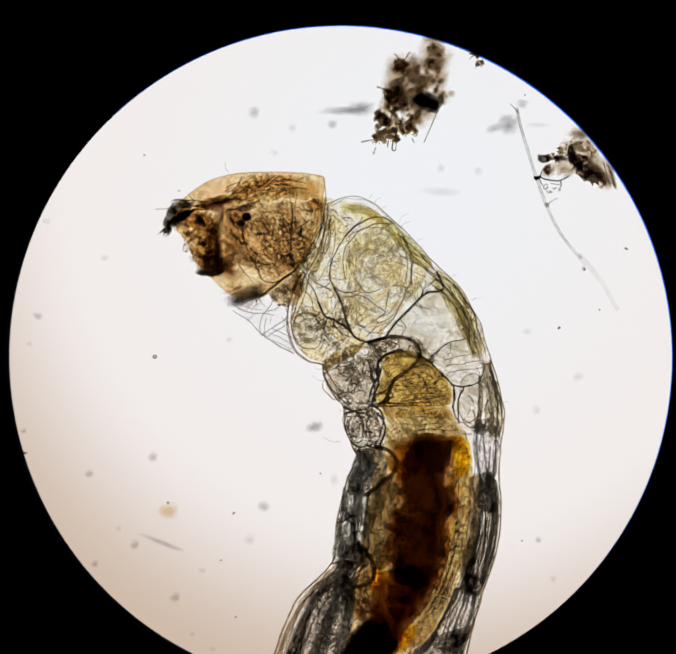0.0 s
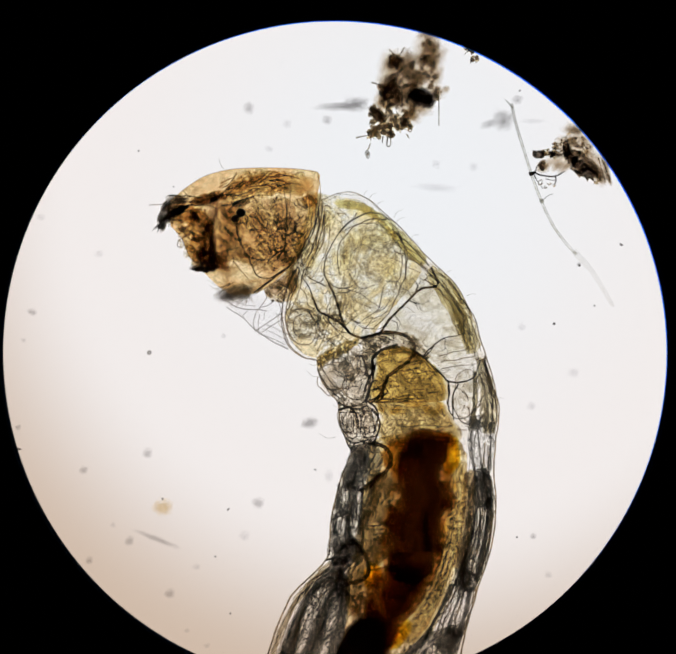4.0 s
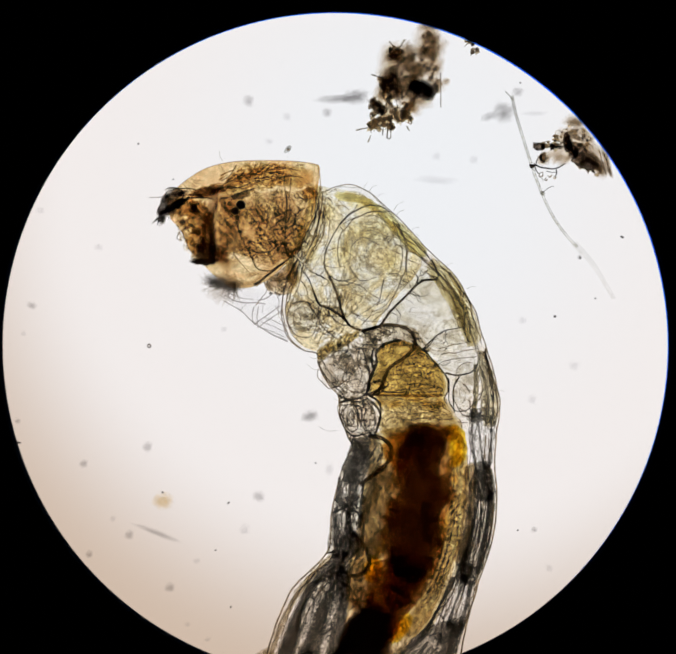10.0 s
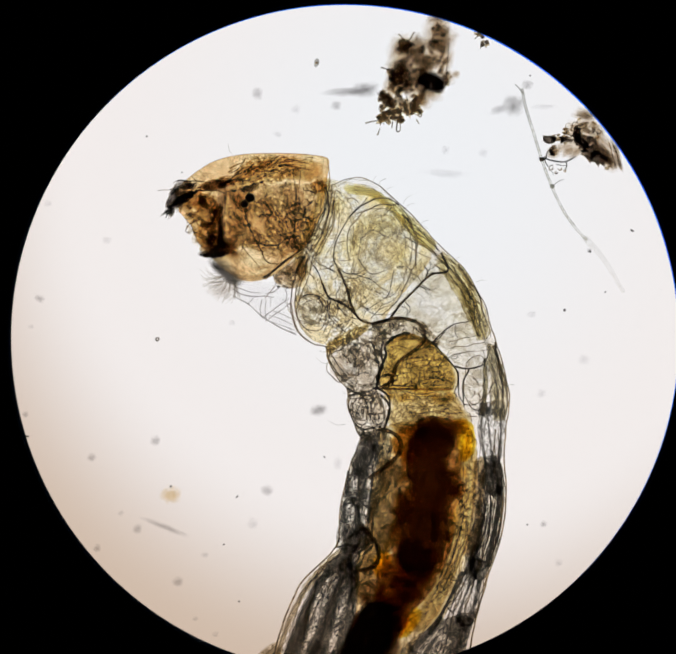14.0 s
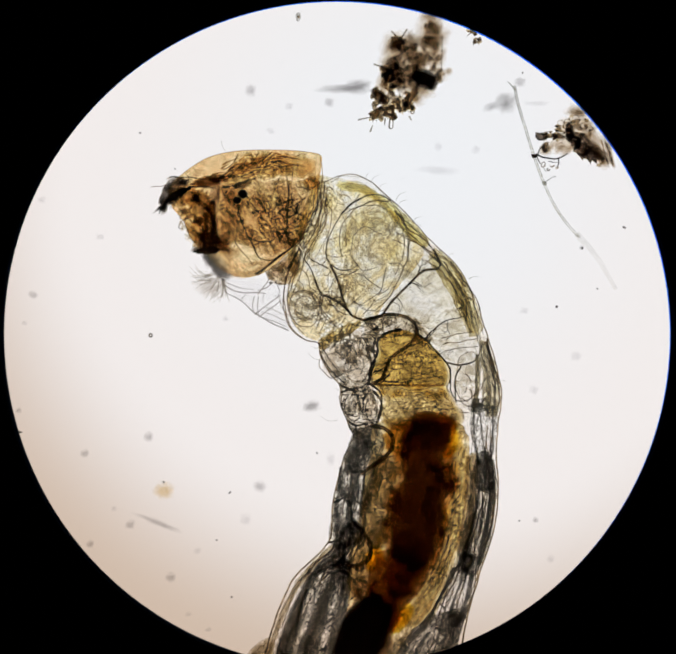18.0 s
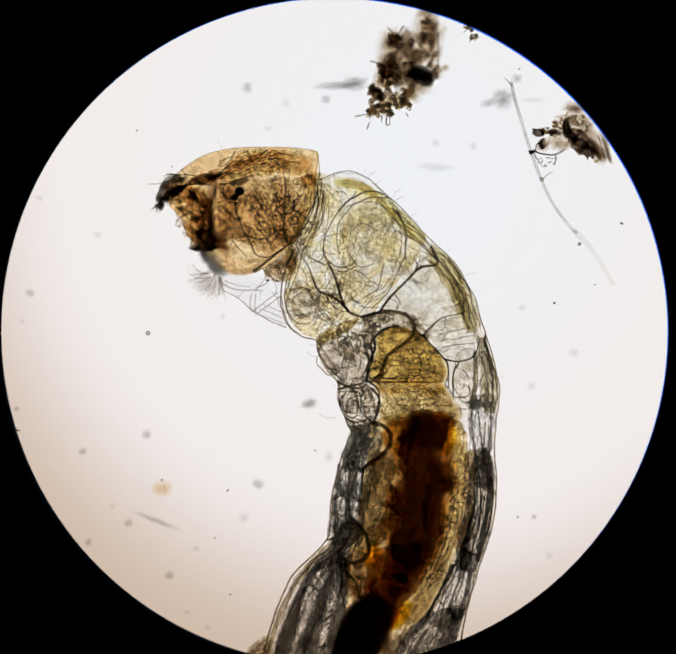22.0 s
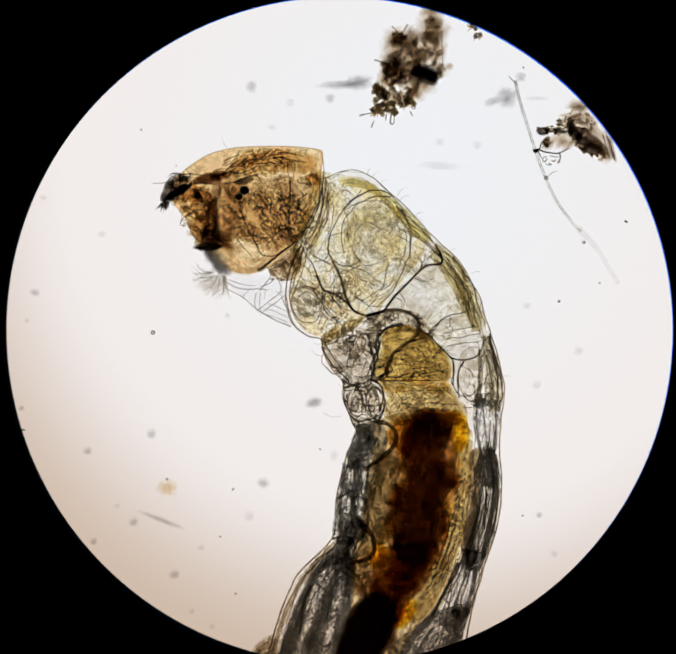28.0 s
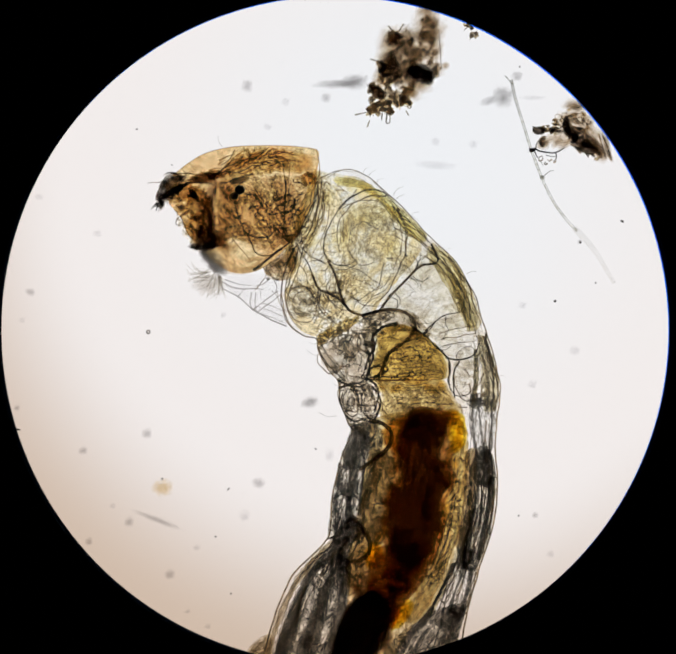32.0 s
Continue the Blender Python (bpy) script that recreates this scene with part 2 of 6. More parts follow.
def tube(bm, points, r0, r1=None, z=ZF, n=None, seg=6, wave=0.0, seed=0):
    """Adds a round thread along points of the plan; r0 to r1: its thickness in units."""
    r1 = r0 if r1 is None else r1
    n = n or max(4, 5 * len(points))
    p = spline([(*q, z) if len(q) == 2 else q for q in points], n)
    if wave:
        for i in range(n):
            v = noise.noise_vector(Vector((p[i][0] * 0.035, p[i][1] * 0.035, seed * 5.7)))
            p[i][:2] += np.array(v[:2]) * wave
    at = [pl(*q) for q in p]
    rings = []
    for i, c in enumerate(at):
        d = (at[min(i + 1, n - 1)] - at[max(i - 1, 0)]).normalized()
        side = d.cross(Vector((0, 0, 1)))
        side = side.normalized() if side.length > 1e-6 else Vector((1, 0, 0))
        up = side.cross(d)
        r = (r0 + (r1 - r0) * i / (n - 1)) * U
        rings.append([bm.verts.new(c + (side * math.cos(2 * math.pi * j / seg) + up * math.sin(2 * math.pi * j / seg)) * r)
                      for j in range(seg)])
    for i in range(n - 1):
        for j in range(seg):
            k = (j + 1) % seg
            bm.faces.new((rings[i][j], rings[i][k], rings[i + 1][k], rings[i + 1][j])).smooth = True
    bm.faces.new(rings[0][::-1])
    bm.faces.new(rings[-1])
    return bm


def line(points, r0, r1=None, **more):
    return tube(bmesh.new(), points, r0, r1, **more)


def blob(u, v, ru, rv, height, z=ZF, turn=0.0, rough=0.12, seed=0, fine=3, bm=None, freq=2.0, shells=1):
    """A rounded, slightly uneven lump (an egg with a lumpy skin)."""
    bm = bm or bmesh.new()
    if shells > 1:
        for size in sizes(shells):
            blob(u, v, ru * size, rv * size, height * size, z, turn, rough, seed, fine, bm, freq)
        return bm
    made = bmesh.ops.create_icosphere(bm, subdivisions=fine, radius=1.0)["verts"]
    c, s = math.cos(math.radians(turn)), math.sin(math.radians(turn))
    for w in made:
        d = w.co.copy()
        k = 1 + rough * (noise.noise(d * freq + Vector((seed * 3.7, seed, 0))) + 0.5 * noise.noise(d * freq * 2.3 + Vector((0, seed * 2.1, 5))))
        x, y = d.x * ru * k, d.y * rv * k
        w.co = pl(u + x * c - y * s, v + x * s + y * c, z + d.z * height * k)
        for f in w.link_faces:
            f.smooth = True
    return bm


def part(name, bm, material, parent, label=""):
    me = bpy.data.meshes.new(name)
    bm.to_mesh(me)
    bm.free()
    me.materials.append(material)
    ob = new(name, me)
    ob.parent = parent
    return tagged(ob, label)


def thing(name, bm, material, label, category, group="", kind=""):
    me = bpy.data.meshes.new(name)
    bm.to_mesh(me)
    bm.free()
    me.materials.append(material)
    return tagged(new(name, me), label, category, group, kind)


def fibres(name, mat, one, other, count, r, z, spread, seed, wave=6.0, span=(0.15, 0.6), lift=0.0):
    """Threads that run along between two lines of the plan; spread: from where to where across."""
    rng = random.Random(seed)
    a, b = spline(one, 60), spline(other, 60)
    for i in range(count):
        f = rng.uniform(*spread)
        long = rng.uniform(*span)
        s0 = rng.uniform(0, 1 - long)
        picks = [int(q * 59) for q in np.linspace(s0, s0 + long, 7)]
        drift = rng.uniform(-0.05, 0.05)
        pts = [tuple(a[k] * (1 - f - drift * j / 6) + b[k] * (f + drift * j / 6)) for j, k in enumerate(picks)]
        part(name, line(pts, r * rng.uniform(0.5, 1.2), r * rng.uniform(0.3, 0.9), z=z + rng.uniform(-lift, lift), n=16, seg=5, wave=wave, seed=seed + i), mat, larva)


def bands(name, mat, parent, rows, height=0.0085, rough=3.0, seed=0, grain=0.09, label="", z=ZF):
    """A feathered streak of tissue given by rows of (v, u on one side, u on the other), drawn out at both ends."""
    tips = []
    for (v, a, b), (v2, a2, b2) in ((rows[0], rows[1]), (rows[-1], rows[-2])):
        w = min(b - a, 16)
        d = -1 if v2 > v else 1
        lean = ((a + b) - (a2 + b2)) / 2 / abs(v - v2) * w * 0.6
        tips.append((v + d * w * 0.6, (a + b) / 2 + lean - 1, (a + b) / 2 + lean + 1))
    rows = [tips[0], *rows, tips[1]]
    return part(name, strip([(b, v) for v, a, b in rows], [(a, v) for v, a, b in rows], height, n=max(20, 8 * len(rows)), m=14, rough=rough * 1.3, grain=grain, seed=seed, shells=3, ragged=0.45, z=z), mat, parent, label)


def granules(name, mat, parent, one, other, count, size, seed, spread=(0.05, 0.95), label=""):
    """Fine grains strewn between two lines of the plan, too small to count."""
    rng = random.Random(seed)
    a, b = spline(one, 60), spline(other, 60)
    bm = bmesh.new()
    for i in range(count):
        k, f = rng.randrange(60), rng.uniform(*spread)
        c = a[k] * (1 - f) + b[k] * f
        r = rng.uniform(*size)
        blob(c[0], c[1], r, r * rng.uniform(0.5, 1.0), r * U * 0.7, z=ZF + rng.uniform(-0.004, 0.008), turn=rng.uniform(0, 180), seed=i, rough=0.5, fine=1, bm=bm)
    return part(name, bm, mat, parent, label)


def cell_walls(name, mat, parent, one, other, rows, columns, r, seed, jitter=0.25, keep=0.85, z=ZF + 0.0085):
    """The walls of a sheet of squarish cells: cross lines, and short uprights that step from row to row."""
    rng = random.Random(seed)
    a, b = spline(one, 80), spline(other, 80)

    def at(s, f):
        x = min(max(s, 0.0), 0.999) * 79
        i = int(x)
        p = a[i] * (1 - x + i) + a[min(i + 1, 79)] * (x - i)
        q = b[i] * (1 - x + i) + b[min(i + 1, 79)] * (x - i)
        return tuple(p * (1 - f) + q * f)

    for i in range(rows):
        s = (i + 0.5) / rows
        f0, f1 = sorted((rng.uniform(0.02, 0.3), rng.uniform(0.7, 0.98)))
        sag = rng.uniform(-0.2, 0.2) / rows
        pts = [at(s + sag * math.sin(3.1 * f) + rng.uniform(-1, 1) * jitter * 0.4 / rows, f) for f in np.linspace(f0, f1, 8)]
        part(name, line(pts, r * rng.uniform(0.6, 1.3), r * rng.uniform(0.4, 1.0), z=z, n=24, seg=5, wave=3, seed=seed + i), mat, parent)
        bm = bmesh.new()
        for j in range(columns):
            if rng.random() < keep:
                f = (j + 0.5 + 0.5 * (i % 2) + rng.uniform(-1, 1) * jitter) / (columns + 0.5)
                tube(bm, [at(s, f), at(s + 0.5 / rows, f + rng.uniform(-0.02, 0.02)), at(s + rng.uniform(0.8, 1.1) / rows, f + rng.uniform(-0.03, 0.03))], r * rng.uniform(0.4, 1.0), r * 0.4, z=z, n=6, seg=4)
        part(name, bm, mat, parent)


def branches(name, mat, u, v, heading, long, r, depth, rng, z, bend=28.0, keep=None, owner=None):
    """A branching thread: air tubes fork again and again; each piece is a part."""
    pts = [(u, v)]
    h = heading
    for i in range(4):
        h += rng.uniform(-bend, bend)
        u, v = u + math.cos(math.radians(h)) * long / 4, v + math.sin(math.radians(h)) * long / 4
        pts.append((u, v))
        if keep and not keep(u, v):
            break
    part(name, line(pts, r, r * 0.7, z=z, n=max(5, 3 * len(pts)), seg=5), mat, owner or larva)
    if depth > 0 and len(pts) == 5:
        for q in (pts[-1], pts[-1], pts[2]):
            if rng.random() < 0.85:
                branches(name, mat, *q, h + rng.choice((-1, 1)) * rng.uniform(18, 65), long * rng.uniform(0.55, 0.85), r * 0.68, depth - 1, rng, z, bend, keep, owner)


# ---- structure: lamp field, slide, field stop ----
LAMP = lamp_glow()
GLASS, nt, out = fresh("slide_glass")
clear = node(nt, "ShaderNodeBsdfTransparent", Color=(0.992, 0.995, 0.994, 1))
shine = node(nt, "ShaderNodeBsdfGlossy", Roughness=0.02)
blend = node(nt, "ShaderNodeMixShader")
facing = node(nt, "ShaderNodeFresnel", IOR=1.05)
nt.links.new(facing.outputs[0], blend.inputs[0])
nt.links.new(clear.outputs[0], blend.inputs[1])
nt.links.new(shine.outputs[0], blend.inputs[2])
nt.links.new(blend.outputs[0], out.inputs[0])
STOP = plain("black_paint", (0.003, 0.003, 0.004), 0.9)
FRINGE = tissue("blue_fringe", (0.05, 0.26, 1.0), (0.03, 0.16, 0.96), scale=60, stain=0.0, fleck=1.0)


def disc(radius, z, segs=128, thick=0.002):
    bm = bmesh.new()
    bmesh.ops.create_cone(bm, cap_ends=True, segments=segs, radius1=radius, radius2=radius, depth=thick)
    bmesh.ops.translate(bm, verts=bm.verts, vec=(0, 0, z))
    return bm


def annulus(inner, outer, z0, z1, shift=(0, 0), segs=192, under=0.0):
    bm = bmesh.new()
    rings = []
    for radius, z in ((inner + under, z0), (inner, z1), (outer, z1), (outer, z0)):
        ring = []
        for i in range(segs):
            q = 2 * math.pi * i / segs
            x, y = math.cos(q) * radius, math.sin(q) * radius
            if radius != outer:
                x, y = x + shift[0], y + shift[1]
            ring.append(bm.verts.new((x, y, z)))
        rings.append(ring)
    for k in range(4):
        a, b = rings[k], rings[(k + 1) % 4]
        for i in range(segs):
            j = (i + 1) % segs
            bm.faces.new((a[i], a[j], b[j], b[i])).smooth = k % 2 == 0
    bmesh.ops.recalc_face_normals(bm, faces=bm.faces)
    return bm


ZS = 0.027
C = pl(785, 792, ZS)
RS = 772 * U * (1 - (ZS - ZF) / H)
lamp = thing("condenser_lamp", disc(0.16, -0.034), LAMP, "round white condenser lamp under the glass slide, vignette painted into its glow", "lamp")
bm = bmesh.new()
bmesh.ops.create_cube(bm, size=1.0)
bmesh.ops.scale(bm, verts=bm.verts, vec=(0.30, 0.26, 0.004))
bmesh.ops.translate(bm, verts=bm.verts, vec=(0, 0, -0.002))
bmesh.ops.bevel(bm, geom=bm.edges[:], offset=0.0008, segments=2, affect="EDGES")
slide = thing("microscope_slide", bm, GLASS, "clear glass microscope slide with the larva on it", "slide", kind="structure")
stop = thing("field_stop", annulus(RS, 0.30, ZS - 0.003, ZS, under=0.004), STOP, "matt black field stop plate with a round hole", "field stop", kind="structure")
stop.location = (C.x, C.y, 0)
# colour fringe of the optics, added as two tinted rings on the stop
HALO = tissue("cyan_halo", (0.42, 0.78, 1.0), (0.36, 0.70, 1.0), scale=60, stain=0.0, fleck=1.0)
part("halo", annulus(RS - 2.2 * U, RS + 4 * U, ZS + 0.0010, ZS + 0.0014, (-1.6 * U, -1.6 * U)), HALO, stop, "pale cyan tinted ring for the lens colour fringe, inside the blue one")
rim = part("rim", annulus(RS - 0.9 * U, RS + 4 * U, ZS + 0.0002, ZS + 0.0006, (-1.6 * U, -1.7 * U)), FRINGE, stop, "thin blue tinted ring for the lens colour fringe along the rim of the hole")

# ---- tissue materials ----
CUTICLE = tissue("clear_cuticle", (1.0, 0.99, 0.965), (0.99, 0.965, 0.925), scale=200, stain=0.02, fleck=0.985)
OUTLINE = tissue("cuticle_edge", (0.55, 0.45, 0.31), (0.20, 0.155, 0.095), scale=300)
FAINT = tissue("thin_fold", (0.80, 0.79, 0.74), (0.54, 0.53, 0.48), scale=300)
FOLD = tissue("brown_thin_fold", (0.64, 0.57, 0.42), (0.40, 0.33, 0.22), scale=300)
THORAX = tissue("yellow_green_tissue", (1.0, 0.985, 0.91), (1.0, 0.90, 0.62), scale=190, lo=0.43, hi=0.57, stain=0.02, folds=(330, 0.20, 0.04), fleck=0.95)
CLEARFAT = tissue("pale_fat_body", (1.0, 0.99, 0.965), (0.90, 0.86, 0.735), scale=70, lo=0.42, hi=0.56, stain=0.06, shells=3, folds=(110, 0.12, 0.05), fleck=0.965)
MIDRIFF = tissue("tan_midriff", (0.96, 0.91, 0.82), (0.70, 0.63, 0.52), scale=220, lo=0.42, hi=0.57, stain=0.06, shells=3, folds=(260, 0.36, 0.05), fleck=0.82, warm=0.7)
PALE = tissue("pale_lobe", (1.0, 0.99, 0.975), (0.95, 0.92, 0.87), scale=160, lo=0.4, hi=0.58, stain=0.03, shells=3, fleck=0.97, warm=0.5)
GREYTISSUE = tissue("grey_tissue", (1.0, 0.98, 0.945), (0.90, 0.85, 0.775), scale=150, lo=0.42, hi=0.58, stain=0.04, shells=3, fleck=0.96, warm=0.6)
NECKFOLD = tissue("tan_neck_fold", (1.0, 0.985, 0.92), (0.92, 0.84, 0.66), streak=(1.0, 5), lo=0.42, hi=0.56, stain=0.03, shells=3, folds=(3.4, 0.30, 0.05), fleck=0.96)
PALEGREY = tissue("pale_grey_tissue", (1.0, 0.985, 0.95), (0.93, 0.885, 0.80), scale=100, stain=0.06, shells=3, fleck=0.98, warm=0.6)
YELLOWBACK = tissue("yellow_back_muscle", (1.0, 0.98, 0.60), (0.95, 0.85, 0.42), streak=(1.0, 4), lo=0.40, hi=0.58, stain=0.04, shells=3, folds=(3.0, 0.26, 0.05), fleck=0.92)
OLIVEBACK = tissue("olive_back_muscle", (1.0, 0.955, 0.70), (0.56, 0.46, 0.20), streak=(0.8, 4), lo=0.40, hi=0.58, stain=0.06, shells=2, folds=(3.0, 0.36, 0.05), fleck=0.80)
GREYBACK = tissue("grey_olive_back_muscle", (1.0, 0.975, 0.84), (0.46, 0.42, 0.30), streak=(0.8, 4), lo=0.40, hi=0.56, stain=0.06, shells=2, folds=(3.0, 0.40, 0.05), fleck=0.76)
WHITEMUSCLE = tissue("white_muscle", (1.0, 1.0, 1.0), (0.74, 0.73, 0.72), streak=(0.6, 6), lo=0.36, hi=0.5, stain=0.05, folds=(3.0, 0.3, 0.05), fleck=0.88, warm=0.2)
GREYMUSCLE = tissue("grey_muscle", (0.97, 0.955, 0.925), (0.50, 0.485, 0.455), streak=(1.6, 7.0), lo=0.42, hi=0.55, stain=0.08, folds=(6.0, 0.40, 0.06), fleck=0.62, warm=0.25)
DARKMUSCLE = tissue("granular_dark_muscle", (0.90, 0.88, 0.85), (0.26, 0.25, 0.235), scale=500, lo=0.40, hi=0.58, stain=0.12, shells=3, folds=(380, 0.36, 0.06), fleck=0.52, warm=0.2)
CREAM = tissue("cream_skin_band", (1.0, 0.965, 0.89), (0.66, 0.59, 0.49), streak=(1.6, 3.0), lo=0.40, hi=0.58, stain=0.08, shells=3, folds=(5.0, 0.40, 0.05), fleck=0.74)
GRANULE = tissue("dark_granule", (0.34, 0.325, 0.30), (0.14, 0.13, 0.12), scale=500)
TAN = tissue("tan_muscle", (0.96, 0.88, 0.73), (0.50, 0.43, 0.33), streak=(1.4, 5), stain=0.08, shells=3, folds=(4.0, 0.42, 0.05), fleck=0.80)
SAC = tissue("amber_gut_sac", (0.82, 0.60, 0.20), (0.42, 0.285, 0.085), scale=170, lo=0.41, hi=0.57, stain=0.06, shells=3, folds=(260, 0.26, 0.04), fleck=0.82)
NECK = tissue("olive_gut_wall", (0.89, 0.73, 0.39), (0.59, 0.44, 0.195), scale=260, lo=0.42, hi=0.57, stain=0.04, shells=3, folds=(360, 0.26, 0.05), fleck=0.84)
GUTWALL = tissue("tan_gut_wall", (1.0, 0.93, 0.70), (0.84, 0.69, 0.42), scale=200, stain=0.06, folds=(190, 0.26, 0.04), fleck=0.92)
YELLOW = tissue("yellow_gut_lining", (1.0, 0.945, 0.70), (0.90, 0.76, 0.48), streak=(1.0, 4), lo=0.4, hi=0.6, stain=0.06, shells=2, folds=(5.0, 0.30, 0.05), fleck=0.88)
ORANGE = tissue("orange_gut_lining", (1.0, 0.76, 0.05), (0.95, 0.48, 0.015), scale=240, cells=330, cell_lines=0.2, stain=0.05, shells=3, fleck=0.86)
RUST = tissue("rust_gut_content", (0.19, 0.058, 0.006), (0.055, 0.015, 0.0016), scale=150, lo=0.40, hi=0.62, stain=0.15, shells=5, fleck=0.85)
BROWN = tissue("brown_gut_content", (0.66, 0.35, 0.095), (0.36, 0.16, 0.036), scale=150, lo=0.4, hi=0.62, stain=0.12, shells=4, fleck=0.85)
BLACK = tissue("black_gut_content", (0.085, 0.040, 0.014), (0.024, 0.010, 0.004), scale=230, lo=0.40, hi=0.62, stain=0.2, shells=6, folds=(220, 0.25, 0.05), fleck=0.75)
PITCH = tissue("pitch_black_food", (0.006, 0.002, 0.001), (0.001, 0.0005, 0.0002), scale=120, stain=0.2, shells=8)
AMBER = tissue("amber_gut_edge", (0.80, 0.50, 0.12), (0.50, 0.26, 0.045), scale=220, cells=330, cell_lines=0.3, stain=0.08, shells=3, fleck=0.75)
SIDE = tissue("brown_gut_side", (0.80, 0.68, 0.50), (0.42, 0.33, 0.21), streak=(2.5, 3), lo=0.4, hi=0.6, stain=0.1, shells=3, folds=(7.0, 0.40, 0.05), fleck=0.76)
OLIVE = tissue("olive_fold", (0.97, 0.86, 0.56), (0.64, 0.50, 0.23), scale=240, lo=0.4, hi=0.6, stain=0.1, shells=3, folds=(280, 0.4, 0.06), fleck=0.8)
PAD = tissue("slate_pad", (0.80, 0.77, 0.745), (0.58, 0.55, 0.53), streak=(2.0, 4), stain=0.1, shells=5, fleck=0.85)
CREASE = tissue("dark_crease", (0.20, 0.165, 0.115), (0.055, 0.043, 0.03), scale=300)
TRACHEA = tissue("air_tube", (0.64, 0.48, 0.29), (0.42, 0.30, 0.17), scale=500)
WALL = tissue("air_tube_wall", (0.17, 0.135, 0.095), (0.06, 0.045, 0.03), scale=500)
HEAD = tissue("amber_head_shell", (1.0, 0.81, 0.48), (0.925, 0.625, 0.31), scale=90, lo=0.38, hi=0.6, stain=0.04, folds=(200, 0.14, 0.045), fleck=0.95)
HEADMASS = tissue("brown_head_muscle", (1.0, 0.88, 0.70), (0.66, 0.475, 0.335), scale=260, lo=0.42, hi=0.56, stain=0.05, shells=4, folds=(380, 0.44, 0.05), fleck=0.76)
HEADBROWN = tissue("brown_jaw_muscle", (1.0, 0.86, 0.64), (0.56, 0.41, 0.26), scale=220, lo=0.42, hi=0.57, stain=0.08, shells=3, folds=(300, 0.40, 0.05), fleck=0.74)
VEIN = tissue("brown_thread", (0.42, 0.30, 0.18), (0.20, 0.13, 0.075), scale=400)
BROW = tissue("golden_brow_muscle", (1.0, 0.96, 0.79), (0.90, 0.71, 0.46), scale=180, lo=0.42, hi=0.56, stain=0.05, shells=3, folds=(260, 0.36, 0.05), fleck=0.86)
GRAIN = tissue("dark_grain", (0.40, 0.315, 0.235), (0.10, 0.078, 0.058), scale=240)
JOINT = tissue("wrinkled_joint_skin", (1.0, 0.985, 0.955), (0.84, 0.79, 0.715), scale=200, lo=0.42, hi=0.56, stain=0.04, folds=(220, 0.36, 0.05), fleck=0.84, warm=0.6)
RIM = tissue("capsule_rim", (0.80, 0.66, 0.46), (0.58, 0.44, 0.28), scale=300)
THORAXLOBE = tissue("yellowish_lobe", (1.0, 0.985, 0.94), (0.98, 0.93, 0.83), scale=260, lo=0.4, hi=0.58, stain=0.02, shells=3, folds=(300, 0.22, 0.05), fleck=0.97)
SMOKY = tissue("smoky_jaw_tip", (0.34, 0.31, 0.28), (0.11, 0.10, 0.09), scale=260, stain=0.1, shells=3, fleck=0.7)
CHITIN = tissue("black_chitin", (0.035, 0.022, 0.012), (0.006, 0.004, 0.003), scale=300)
GREYBRUSH = tissue("grey_bristle", (0.99, 0.983, 0.972), (0.95, 0.93, 0.90), scale=300)
MEMBRANE = tissue("clear_membrane", (1.0, 1.0, 1.0), (0.955, 0.95, 0.96), streak=(0.7, 3), lo=0.42, hi=0.56, stain=0.03, fleck=0.985)
LEGFOLD = tissue("grey_leg_fold", (0.72, 0.70, 0.69), (0.46, 0.44, 0.43), scale=300)
EYE = plain("eye_pigment", (0.004, 0.003, 0.003), 0.4)
DEBRIS = tissue("brown_detritus", (0.92, 0.82, 0.66), (0.55, 0.45, 0.32), scale=200, lo=0.40, hi=0.6, stain=0.12, shells=5, fleck=0.80)
DARKDEBRIS = tissue("dark_detritus", (0.80, 0.69, 0.53), (0.34, 0.27, 0.19), scale=220, lo=0.42, hi=0.62, stain=0.12, shells=5, fleck=0.78)
DARKCRUMB = tissue("dark_crumb", (0.62, 0.52, 0.38), (0.20, 0.15, 0.10), scale=300, lo=0.4, hi=0.6, stain=0.1)
PALECRUMB = tissue("pale_crumb", (0.88, 0.78, 0.60), (0.50, 0.42, 0.28), scale=300, stain=0.1)
SPIKE = tissue("grey_spicule", (0.50, 0.46, 0.38), (0.20, 0.17, 0.13), scale=400)
ALGA = tissue("pale_alga", (0.97, 0.97, 0.95), (0.84, 0.85, 0.82), scale=200)
ALGATAIL = tissue("faint_alga", (0.985, 0.985, 0.975), (0.93, 0.93, 0.92), scale=60, fleck=0.97, stain=0.03)
ALGAWALL = tissue("alga_wall", (0.66, 0.67, 0.64), (0.46, 0.47, 0.45), scale=300)

# ---- the larva ----
larva = tagged(new("midge_larva"), "live translucent midge larva with amber head and dark full gut", "larva")

